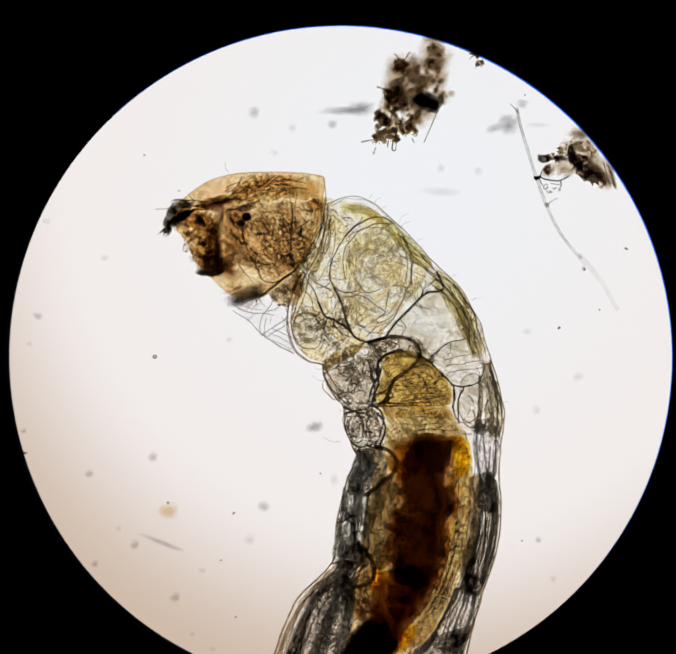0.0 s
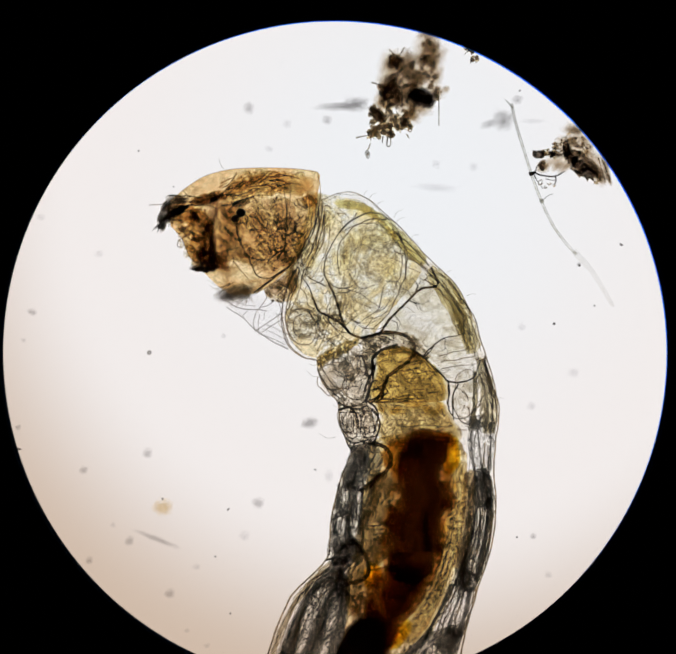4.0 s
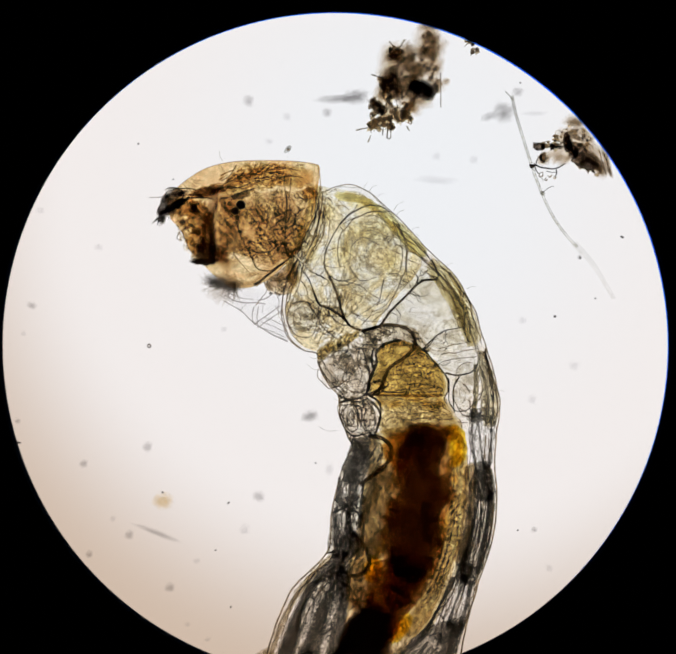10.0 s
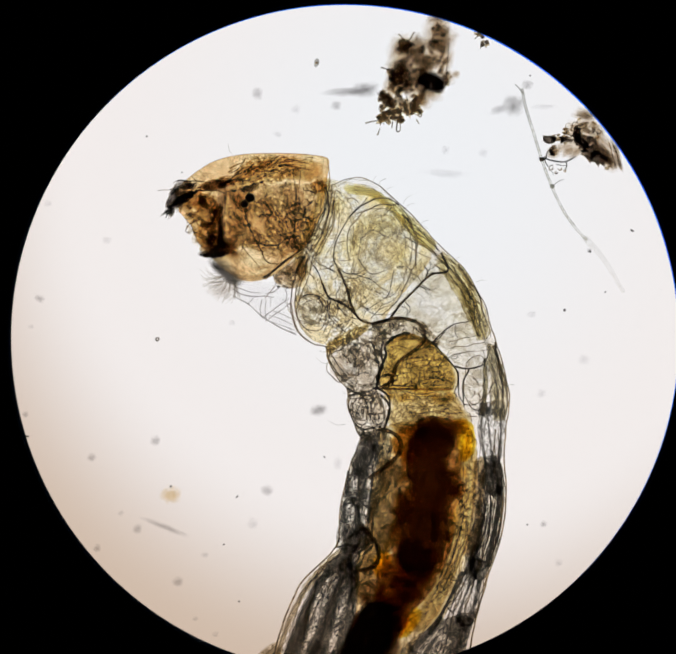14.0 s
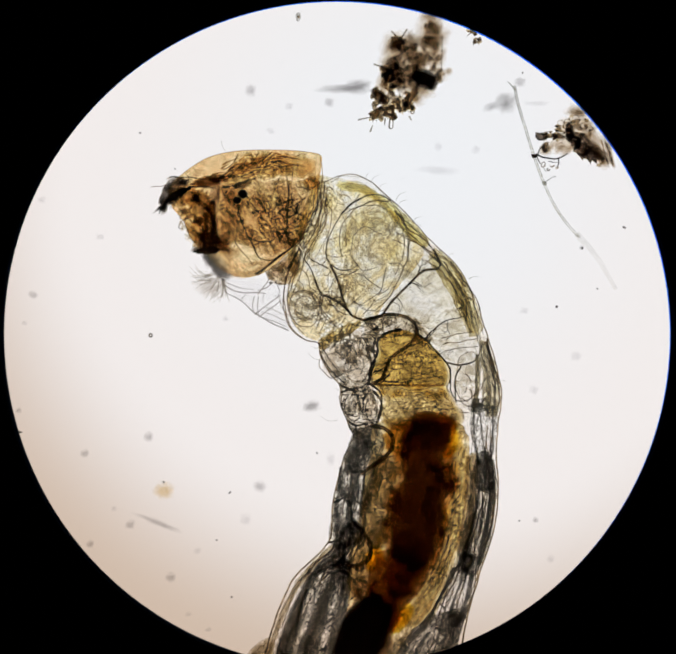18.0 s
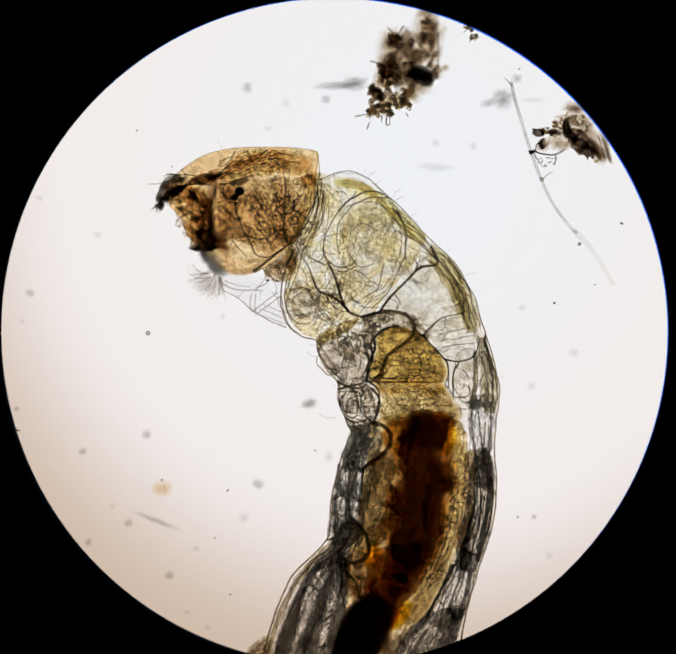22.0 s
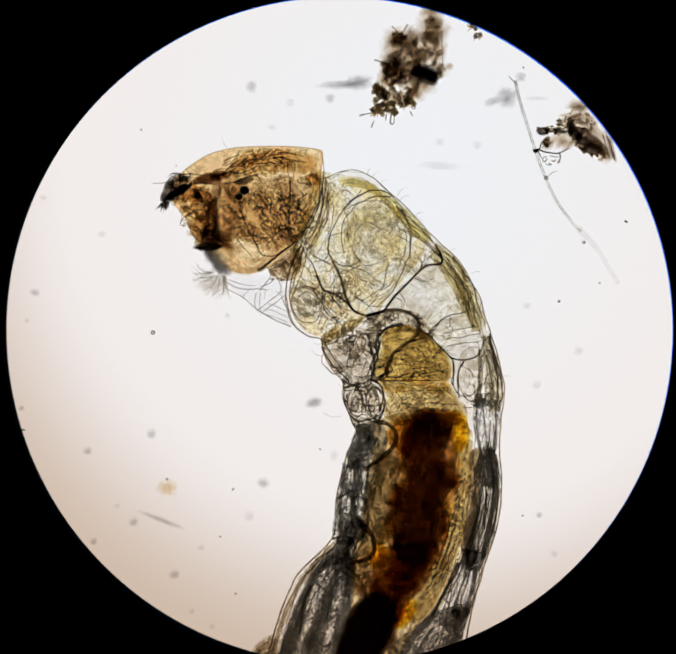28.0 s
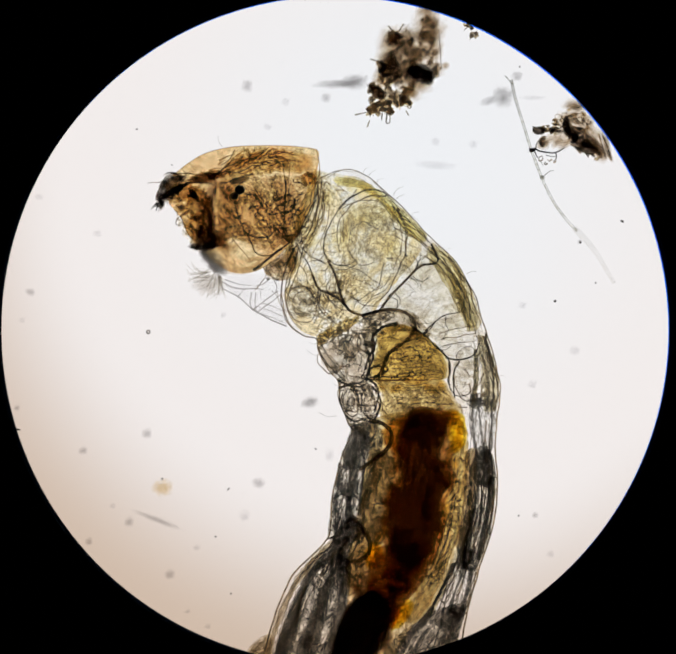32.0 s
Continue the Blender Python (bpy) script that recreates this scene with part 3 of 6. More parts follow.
DORSAL_EDGE = [(752, 440), (800, 421), (850, 430), (900, 470), (960, 528), (1005, 578), (1060, 630), (1105, 708), (1128, 780), (1150, 850),
               (1165, 930), (1157, 1000), (1152, 1070), (1158, 1150), (1146, 1250), (1112, 1355), (1088, 1440), (1068, 1530), (1030, 1620)]
VENTRAL_EDGE = [(694, 592), (668, 650), (662, 700), (672, 765), (705, 800), (741, 812), (745, 838), (770, 885), (790, 908), (795, 950),
                (810, 1000), (822, 1028), (797, 1085), (776, 1180), (765, 1272), (690, 1350), (650, 1430), (622, 1520), (590, 1620)]


def body():
    part("body_cuticle", strip(DORSAL_EDGE, VENTRAL_EDGE, 0.0117, n=110, m=28), CUTICLE, larva, "clear wrinkled skin of the body")
    # edge darkening of the see-through body, added as dark threads along its outline
    bm = bmesh.new()
    tube(bm, DORSAL_EDGE, 1.0, 2.2, n=120, wave=2.5, seed=1)
    part("dorsal_skin_edge", bm, OUTLINE, larva, "dark line along the back")
    bm = bmesh.new()
    tube(bm, VENTRAL_EDGE, 1.1, 2.2, n=120, wave=2.5, seed=2)
    part("ventral_skin_edge", bm, OUTLINE, larva, "dark line along the belly")
    # thorax
    part("thorax_tissue", strip([(738, 420), (800, 432), (850, 445), (900, 490), (950, 545), (985, 596), (962, 640), (916, 690), (876, 748)],
                                [(668, 606), (676, 645), (668, 700), (680, 760), (710, 795), (745, 808), (790, 800), (835, 775), (858, 762)],
                                0.0095, rough=3, seed=3, flat=True), THORAX, larva, "yellow-green grainy tissue of the thorax")
    part("fat_body", strip([(985, 590), (1060, 650), (1100, 720), (1118, 790), (1108, 858)],
                           [(915, 628), (884, 715), (935, 772), (1005, 815), (1050, 862)], 0.009, rough=4, seed=4, shells=3), CLEARFAT, larva,
         "pale clear fat body behind the thorax")
    part("dorsal_muscle", strip([(782, 434), (845, 444), (900, 474), (957, 528), (1003, 578)], [(785, 455), (842, 466), (888, 498), (935, 552), (984, 598)], 0.006, n=40, rough=3, seed=130, shells=3), YELLOWBACK, larva,
         "lemon-yellow streaked muscle at the front of the back")
    part("dorsal_muscle", strip([(1008, 584), (1060, 632), (1104, 708), (1127, 782)], [(992, 616), (1024, 664), (1060, 730), (1092, 805)], 0.007, n=40, rough=3, seed=131, shells=2), OLIVEBACK, larva,
         "olive streaked muscle along the back")
    part("dorsal_muscle", strip([(1128, 800), (1149, 856), (1163, 930), (1156, 985)], [(1110, 806), (1118, 870), (1122, 930), (1126, 985)], 0.007, n=40, rough=3, seed=132, shells=2), GREYBACK, larva,
         "grey-olive streaked muscle of the second joint")
    for i, (u, v, ru, rv, turn) in enumerate(((1003, 594, 24, 12, 40), (990, 606, 16, 20, 30), (1116, 800, 20, 14, 60), (1124, 812, 12, 22, 0))):
        part("joint_fold", blob(u, v, ru, rv, 0.005, turn=turn, seed=i + 140, rough=0.3, shells=3), GREYTISSUE, larva, "pale wrinkled joint between two back muscles")
    part("dorsal_muscle", strip([(1112, 830), (1116, 880), (1114, 930), (1104, 972)], [(1103, 838), (1104, 880), (1102, 930), (1096, 968)], 0.007, n=30, rough=3, seed=133, shells=2), GREYBACK, larva,
         "thin grey-olive muscle strand of the second joint")
    for pts, r in (([(1046, 624), (1076, 664), (1098, 708), (1113, 752), (1122, 790)], 2.8), ([(1030, 622), (1062, 668), (1082, 712), (1100, 770)], 1.4), ([(1044, 668), (1066, 712), (1084, 760), (1096, 796)], 1.2),
                   ([(1128, 806), (1144, 850), (1156, 900), (1159, 945), (1152, 982)], 4.2), ([(1124, 850), (1134, 890), (1138, 935), (1136, 975)], 1.6), ([(1136, 850), (1148, 900), (1150, 950)], 1.4)):
        part("muscle_fibre", line(pts, r, 0.7, z=ZF + 0.006, n=30, seg=6, wave=5, seed=int(pts[0][0])), OUTLINE, larva, "dark fibre of a back muscle")
    for i, (u, v, ru, rv, turn) in enumerate(((864, 566, 70, 78, 20), (850, 650, 56, 48, 0))):
        part("tissue_lobe", blob(u, v, ru, rv, 0.005, z=ZF + 0.002 * i, turn=turn, seed=i + 5, rough=0.08, shells=3), CLEARFAT, larva, "pale round lobe in the thorax")
    for i, (u, v, ru, rv, turn) in enumerate(((706, 716, 36, 44, -20), (768, 732, 38, 34, 10), (800, 690, 36, 40, 0))):
        part("fat_lobe", blob(u, v, ru, rv, 0.006, turn=turn, seed=i + 15, rough=0.12, shells=3), THORAXLOBE, larva)
        ring = [(u + ru * math.cos(q) * math.cos(math.radians(turn)) - rv * math.sin(q) * math.sin(math.radians(turn)),
                 v + ru * math.cos(q) * math.sin(math.radians(turn)) + rv * math.sin(q) * math.cos(math.radians(turn))) for q in np.linspace(0, 6.2, 12)]
        part("lobe_edge", line(ring, 1.2, 0.6, z=ZF + 0.006, wave=11, seed=i), FAINT, larva)
    for u, v, ru, rv, turn in ((838, 462, 56, 18, 24), (955, 560, 50, 22, 48), (800, 575, 34, 52, 10), (905, 515, 36, 26, 40), (860, 530, 60, 30, 10), (770, 480, 22, 30, 20), (915, 600, 24, 40, 10), (735, 585, 18, 26, 20)):
        soft_lump("yellow_lobe", SOFT_LEMON, u, v, ru, rv, turn, larva, ZF + 0.003, "soft lemon-yellow lobe in the thorax")
    for u, v, ru, rv, turn in ((840, 606, 26, 14, -30), (820, 640, 30, 9, 8), (885, 535, 16, 6, 0), (790, 655, 22, 14, 40), (700, 740, 24, 30, 0), (850, 690, 40, 10, -20), (905, 730, 22, 14, 40), (815, 560, 12, 30, 20), (945, 648, 32, 22, 0), (985, 690, 30, 20, 30), (930, 700, 20, 16, 0), (1022, 664, 18, 14, 0), (960, 735, 26, 14, 20), (1005, 760, 26, 30, 20), (1030, 845, 30, 12, 10)):
        soft_lump("smudge", SOFT_SMUDGE, u, v, ru, rv, turn, larva, ZF - 0.003, "soft grey-brown shade of deeper tissue")
    part("belly_fold", strip([(842, 757), (800, 770), (762, 792), (738, 808)], [(840, 778), (806, 796), (770, 816), (744, 832)], 0.006, n=24, m=12, rough=6, shells=3),
         OLIVE, larva, "amber fold under the thorax")
    part("neck_fold", strip([(730, 415), (720, 470), (698, 530), (670, 580), (650, 622)], [(775, 432), (772, 490), (750, 560), (720, 615), (690, 660)], 0.008, n=36, rough=3, seed=83, shells=3),
         NECKFOLD, larva, "wrinkled tan neck fold behind the head")
    part("throat_fold", strip([(690, 585), (650, 620), (612, 648)], [(706, 640), (672, 676), (630, 674)], 0.006, n=24, rough=4, seed=84, shells=3), HEADBROWN, larva, "brown fold under the head")
    # first segments behind the thorax
    for i, (u, v, ru, rv, turn) in enumerate(((788, 850, 34, 36, 20), (838, 850, 30, 52, 10), (816, 952, 23, 32, -10), (864, 955, 20, 34, 5),
                                              (838, 1008, 22, 16, 0), (1088, 895, 30, 62, 5), (1130, 905, 18, 70, -5), (770, 870, 18, 26, -30))):
        part("fat_lobe", blob(u, v, ru, rv, 0.007, turn=turn, seed=i + 25, rough=0.30, shells=3), PALE if i != 5 else CLEARFAT, larva)
        ring = [(u + ru * math.cos(q) * math.cos(math.radians(turn)) - rv * math.sin(q) * math.sin(math.radians(turn)),
                 v + ru * math.cos(q) * math.sin(math.radians(turn)) + rv * math.sin(q) * math.cos(math.radians(turn))) for q in np.linspace(0, 6.2, 12)]
        part("lobe_edge", line(ring, 1.5, 0.6, z=ZF + 0.007, wave=14, seed=i + 40), OUTLINE, larva)
    part("segment_tissue", strip([(866, 762), (905, 782), (885, 850), (885, 930), (892, 1000), (880, 1045)], [(742, 814), (750, 843), (771, 885), (791, 908), (796, 950), (812, 1002), (822, 1032)],
                                 0.008, n=40, rough=3, seed=81, shells=3), GREYTISSUE, larva, "grey wrinkled tissue behind the thorax")
    part("body_tissue", strip([(975, 690), (1040, 780), (1090, 860), (1112, 930), (1100, 1000), (1108, 1070)], [(850, 760), (870, 790), (900, 850), (930, 900), (960, 960), (990, 1040)],
                              0.007, n=40, rough=3, seed=82, shells=3), PALEGREY, larva, "pale tissue round the gut")
    part("midriff", strip([(848, 756), (900, 742), (960, 750), (1008, 800)], [(846, 806), (885, 806), (940, 796), (985, 824)], 0.006, n=30, rough=3, seed=86, shells=3, flat=True), MIDRIFF, larva,
         "tan tissue between thorax and gut")
    part("joint_skin", strip([(852, 758), (880, 776), (878, 830), (868, 880), (872, 930), (884, 985), (880, 1030)], [(740, 812), (750, 842), (771, 884), (790, 912), (797, 950), (811, 1000), (824, 1030)], 0.009, n=50, rough=2, seed=93, flat=True),
         JOINT, larva, "wrinkled skin of the first joints")
    # flank muscles
    flank_and_belly()
    # folds and fibres
    fibres("gut_fibre", VEIN, [(1090, 1040), (1086, 1150), (1068, 1250), (1038, 1340), (1000, 1420)], [(1058, 1040), (1052, 1150), (1030, 1250), (1000, 1340), (955, 1420)], 14, 1.1, ZF + 0.0085, (0.05, 0.95), 15, wave=5, span=(0.2, 0.5))
    fibres("back_fibre", FAINT, DORSAL_EDGE[:12], VENTRAL_EDGE[:12], 7, 1.2, ZF + 0.007, (0.02, 0.13), 11, span=(0.2, 0.5), lift=0.002)
    fibres("flank_fibre", OUTLINE, DORSAL_EDGE[11:], VENTRAL_EDGE[11:], 26, 1.5, ZF + 0.008, (0.01, 0.17), 12, lift=0.002)
    fibres("belly_fibre", OUTLINE, DORSAL_EDGE[11:], VENTRAL_EDGE[11:], 26, 1.5, ZF + 0.008, (0.80, 0.98), 13, wave=10, lift=0.002)
    fibres("thorax_fold", FAINT, DORSAL_EDGE[:9], VENTRAL_EDGE[:9], 3, 1.0, ZF + 0.007, (0.1, 0.9), 14, wave=16, span=(0.1, 0.25), lift=0.003)
    rng = random.Random(5)
    for i in range(8):
        k = rng.uniform(0.12, 1.0)
        a = spline(DORSAL_EDGE[:9], 50)[int(k * 49)]
        b = spline(VENTRAL_EDGE[:9], 50)[int(k * 49)]
        f = rng.uniform(0.25, 0.85)
        c = a * (1 - f) + b * f
        q, s = rng.uniform(0, 6.28), rng.uniform(8, 24)
        part("wrinkle", line([tuple(c), (c[0] + s * math.cos(q), c[1] + s * math.sin(q)), (c[0] + 1.7 * s * math.cos(q + 0.6), c[1] + 1.7 * s * math.sin(q + 0.6))],
                             1.0, 0.6, z=ZF + rng.uniform(0.002, 0.009), n=10, seg=5, wave=6, seed=i), FAINT, larva)
    for pts in ([(790, 908), (815, 916), (838, 914), (858, 905)], [(810, 990), (828, 1002), (848, 1000), (880, 992)],
                [(842, 800), (858, 830), (862, 880), (858, 905)], [(1132, 800), (1140, 860), (1150, 920)], 
                [(1040, 855), (1075, 862), (1105, 850), (1118, 815)], [(776, 1180), (800, 1172), (822, 1185)], [(762, 1276), (800, 1268), (822, 1290)],
                [(1085, 1300), (1105, 1308), (1126, 1302)], [(1070, 862), (1058, 900), (1062, 950)]):
        part("segment_crease", line(pts, 2.3, 1.4, z=ZF + 0.008, wave=4, seed=len(pts)), CREASE, larva, "dark crease of the skin")


def flank_and_belly():
    """Muscles on both sides of the gut: pale sleeves with dark granular streaks and clear gaps between them."""
    ob = part("white_muscle", strip([(1150, 935), (1157, 975), (1151, 1040), (1140, 1092)], [(1096, 940), (1092, 1000), (1100, 1050), (1112, 1092)], 0.008, n=30), WHITEMUSCLE, larva, "pale streaked muscle of the flank")
    bands("streak", DARKMUSCLE, ob, [(968, 1098, 1104), (1000, 1098, 1104), (1040, 1101, 1107), (1090, 1108, 1116)], seed=1, rough=2)
    bands("streak", DARKMUSCLE, ob, [(975, 1114, 1117), (1010, 1117, 1122), (1050, 1122, 1127), (1085, 1126, 1134)], seed=2, rough=2)
    bands("streak", DARKMUSCLE, ob, [(962, 1142, 1148), (1000, 1143, 1147), (1040, 1143, 1148), (1070, 1138, 1148)], seed=3, rough=2)
    bands("streak", DARKMUSCLE, ob, [(955, 1090, 1128), (960, 1088, 1132), (966, 1092, 1130)], seed=4, rough=3, label="dark crease across the joint")
    ob = part("flank_muscle", strip([(1136, 1060), (1150, 1090), (1156, 1150), (1146, 1230), (1130, 1300), (1104, 1350)], [(1118, 1062), (1102, 1090), (1092, 1140), (1082, 1220), (1064, 1290), (1066, 1345)],
                                    0.010, n=50, rough=3, flat=True), GREYMUSCLE, larva, "grey mottled muscle of the flank")
    bands("streak", DARKMUSCLE, ob, [(1072, 1120, 1136), (1095, 1108, 1150), (1130, 1112, 1152), (1150, 1116, 1152)], seed=5)
    bands("streak", DARKMUSCLE, ob, [(1140, 1136, 1150), (1180, 1134, 1146), (1230, 1126, 1139), (1280, 1114, 1128), (1316, 1104, 1122)], seed=6, rough=2)
    bands("streak", DARKMUSCLE, ob, [(1110, 1106, 1118), (1160, 1104, 1118), (1210, 1096, 1108), (1260, 1086, 1098), (1310, 1070, 1086)], seed=7)
    bands("streak", DARKMUSCLE, ob, [(1300, 1066, 1096), (1318, 1062, 1116), (1334, 1060, 1100)], seed=9, rough=5)
    ob = part("white_muscle", strip([(1112, 1330), (1099, 1385), (1086, 1440), (1072, 1486)], [(1054, 1330), (1026, 1390), (1000, 1440), (985, 1470)], 0.009, n=30), WHITEMUSCLE, larva, "pale streaked muscle of the rear flank")
    bands("streak", DARKMUSCLE, ob, [(1335, 1048, 1060), (1380, 1030, 1040), (1420, 1008, 1018), (1450, 992, 1004)], seed=10, rough=2)
    bands("streak", DARKMUSCLE, ob, [(1332, 1078, 1094), (1370, 1066, 1074), (1405, 1054, 1060), (1440, 1040, 1056)], seed=11, rough=2)
    bands("streak", DARKMUSCLE, ob, [(1345, 1090, 1104), (1385, 1084, 1096), (1420, 1076, 1088), (1450, 1060, 1084)], seed=12, rough=2)
    ob = part("flank_muscle", strip([(1082, 1420), (1080, 1450), (1070, 1490), (1058, 1545), (1030, 1610)], [(1074, 1424), (1000, 1446), (935, 1492), (895, 1535), (870, 1610)], 0.010, n=40, rough=5, flat=True), GREYMUSCLE, larva,
              "grey mottled muscle at the far end of the flank")
    bands("streak", DARKMUSCLE, ob, [(1440, 1030, 1080), (1470, 1012, 1072), (1490, 1020, 1068), (1530, 1005, 1060), (1590, 970, 1040)], seed=13, rough=5)
    bands("streak", DARKMUSCLE, ob, [(1440, 998, 1012), (1470, 970, 992), (1500, 940, 966), (1540, 915, 940), (1590, 895, 915)], seed=14)
    bands("streak", DARKMUSCLE, ob, [(1485, 990, 1000), (1515, 968, 984), (1550, 950, 966)], seed=15)
    part("inner_flank", strip([(1092, 1040), (1092, 1090), (1086, 1150), (1078, 1230), (1064, 1320), (1034, 1400), (1000, 1466)],
                              [(1046, 1040), (1038, 1090), (1046, 1150), (1024, 1230), (1002, 1320), (962, 1400), (926, 1475)], 0.008, n=50, shells=2), YELLOW, larva, "tan streaked muscle beside the gut")
    part("inner_flank", strip([(1112, 1060), (1112, 1130), (1100, 1220), (1084, 1296)], [(1084, 1070), (1082, 1130), (1074, 1220), (1054, 1296)], 0.007, n=40, rough=3, seed=87, shells=3), SIDE, larva,
         "grey-brown streaked muscle beside the gut")
    # belly, from the joint downwards
    ob = part("belly_muscle", strip([(880, 1000), (896, 1034), (884, 1090), (868, 1150), (858, 1215), (838, 1290)], [(824, 1010), (816, 1034), (799, 1080), (777, 1180), (767, 1240), (764, 1284)], 0.010, n=50, rough=3, flat=True),
              GREYMUSCLE, larva, "grey mottled muscle of the belly")
    bands("streak", DARKMUSCLE, ob, [(1028, 820, 862), (1060, 808, 866), (1090, 798, 852), (1108, 796, 840)], seed=21)
    bands("streak", DARKMUSCLE, ob, [(1095, 812, 850), (1125, 814, 836), (1150, 806, 838), (1180, 806, 822), (1215, 806, 820), (1245, 800, 826)], seed=22)
    bands("streak", DARKMUSCLE, ob, [(1100, 790, 800), (1130, 786, 797), (1156, 782, 806), (1164, 784, 830), (1172, 786, 800)], seed=23)
    bands("streak", DARKMUSCLE, ob, [(1170, 780, 790), (1200, 776, 788), (1230, 776, 800), (1255, 778, 806)], seed=24, rough=2)
    bands("streak", DARKMUSCLE, ob, [(1226, 812, 834), (1250, 796, 846), (1268, 780, 846), (1280, 776, 820)], seed=25, rough=5)
    bands("streak", DARKMUSCLE, ob, [(1110, 846, 852), (1150, 842, 847), (1200, 838, 843), (1240, 836, 842)], seed=26, rough=2)
    granules("grains", GRANULE, ob, [(864, 1030), (850, 1090), (836, 1150), (824, 1220), (830, 1280)], [(820, 1034), (802, 1084), (784, 1160), (774, 1220), (772, 1280)], 110, (1.6, 3.6), 27, label="fine dark grains in the muscle")
    ob = part("belly_lobe", strip([(812, 1266), (822, 1300), (816, 1390), (806, 1450), (786, 1540), (755, 1610)], [(782, 1276), (724, 1346), (684, 1425), (652, 1500), (634, 1560), (616, 1610)], 0.0108, n=60, rough=3, flat=True),
              GREYMUSCLE, larva, "swollen grey lobe at the rear of the belly")
    bands("skin_band", CREAM, ob, [(1284, 762, 782), (1310, 734, 756), (1345, 702, 726), (1390, 676, 692), (1440, 650, 668), (1500, 630, 645), (1600, 600, 616)], seed=30, label="cream outer skin of the lobe")
    bands("streak", DARKMUSCLE, ob, [(1290, 768, 812), (1306, 752, 806), (1325, 738, 786), (1350, 716, 742), (1400, 690, 716), (1450, 664, 704), (1500, 646, 694), (1560, 628, 670), (1610, 612, 655)], seed=31)
    bands("streak", DARKMUSCLE, ob, [(1320, 770, 812), (1350, 762, 800), (1400, 742, 778), (1450, 724, 766), (1500, 702, 750), (1560, 684, 730), (1610, 668, 710)], seed=32)
    bands("streak", DARKMUSCLE, ob, [(1310, 786, 818), (1340, 786, 818), (1380, 788, 816), (1430, 780, 812), (1480, 768, 808), (1540, 750, 790), (1610, 730, 766)], seed=33)
    granules("grains", GRANULE, ob, [(815, 1300), (806, 1390), (790, 1470), (770, 1560)], [(730, 1330), (680, 1410), (652, 1480), (630, 1560)], 130, (1.6, 3.8), 34, label="fine dark grains in the lobe")
    part("rear_fold", strip([(640, 1490), (610, 1500), (575, 1530)], [(640, 1560), (600, 1580), (560, 1590)], 0.007, n=20, m=12, shells=3), TAN, larva, "pale fold of the next segment")


def joint_creases():
    """Thick dark borders of the first joints and of the gut beside them."""
    for pts, r in (([(745, 828), (758, 858), (782, 888), (800, 906)], 2.4), ([(752, 822), (768, 850), (790, 880), (806, 900)], 1.6), ([(790, 926), (815, 921), (840, 924), (860, 914)], 3.0), ([(795, 932), (820, 930), (842, 932)], 1.6),
                   ([(874, 800), (868, 830), (872, 856), (860, 886), (857, 910)], 3.4), ([(878, 812), (876, 836), (868, 868)], 1.8), ([(868, 925), (884, 940), (888, 962), (880, 990), (868, 1006)], 3.6), ([(842, 935), (846, 960), (842, 985)], 2.4),
                   ([(800, 940), (798, 965), (808, 990), (824, 1000)], 1.8), ([(812, 932), (802, 960), (814, 988), (832, 990), (840, 965), (834, 938), (820, 932)], 1.7), ([(856, 940), (850, 965), (858, 990), (874, 980), (876, 950)], 1.6),
                   ([(826, 1000), (828, 1014), (842, 1016), (852, 1006), (846, 998), (832, 996)], 1.8), ([(820, 1022), (828, 1010), (832, 1028)], 2.0), ([(852, 1000), (868, 1008), (890, 1012)], 2.2), ([(820, 945), (812, 965), (820, 982)], 1.2),
                   ([(828, 944), (824, 962), (830, 980)], 1.0), ([(800, 800), (820, 815), (828, 840), (820, 862)], 1.3), ([(780, 830), (800, 842), (806, 866), (796, 884)], 1.3), ([(840, 800), (836, 830), (846, 860), (838, 890)], 1.4),
                   ([(856, 790), (852, 820), (858, 850)], 1.3), ([(770, 820), (790, 808), (810, 806)], 1.2), ([(812, 880), (832, 872), (850, 880)], 1.3), ([(866, 780), (880, 792), (906, 786), (935, 780)], 1.6)):
        part("joint_crease", line(pts, r * 0.8, r * 0.55, z=ZF + 0.0086, wave=3, seed=int(pts[0][0] + pts[0][1])), CREASE, larva, "dark crease of the first joints")


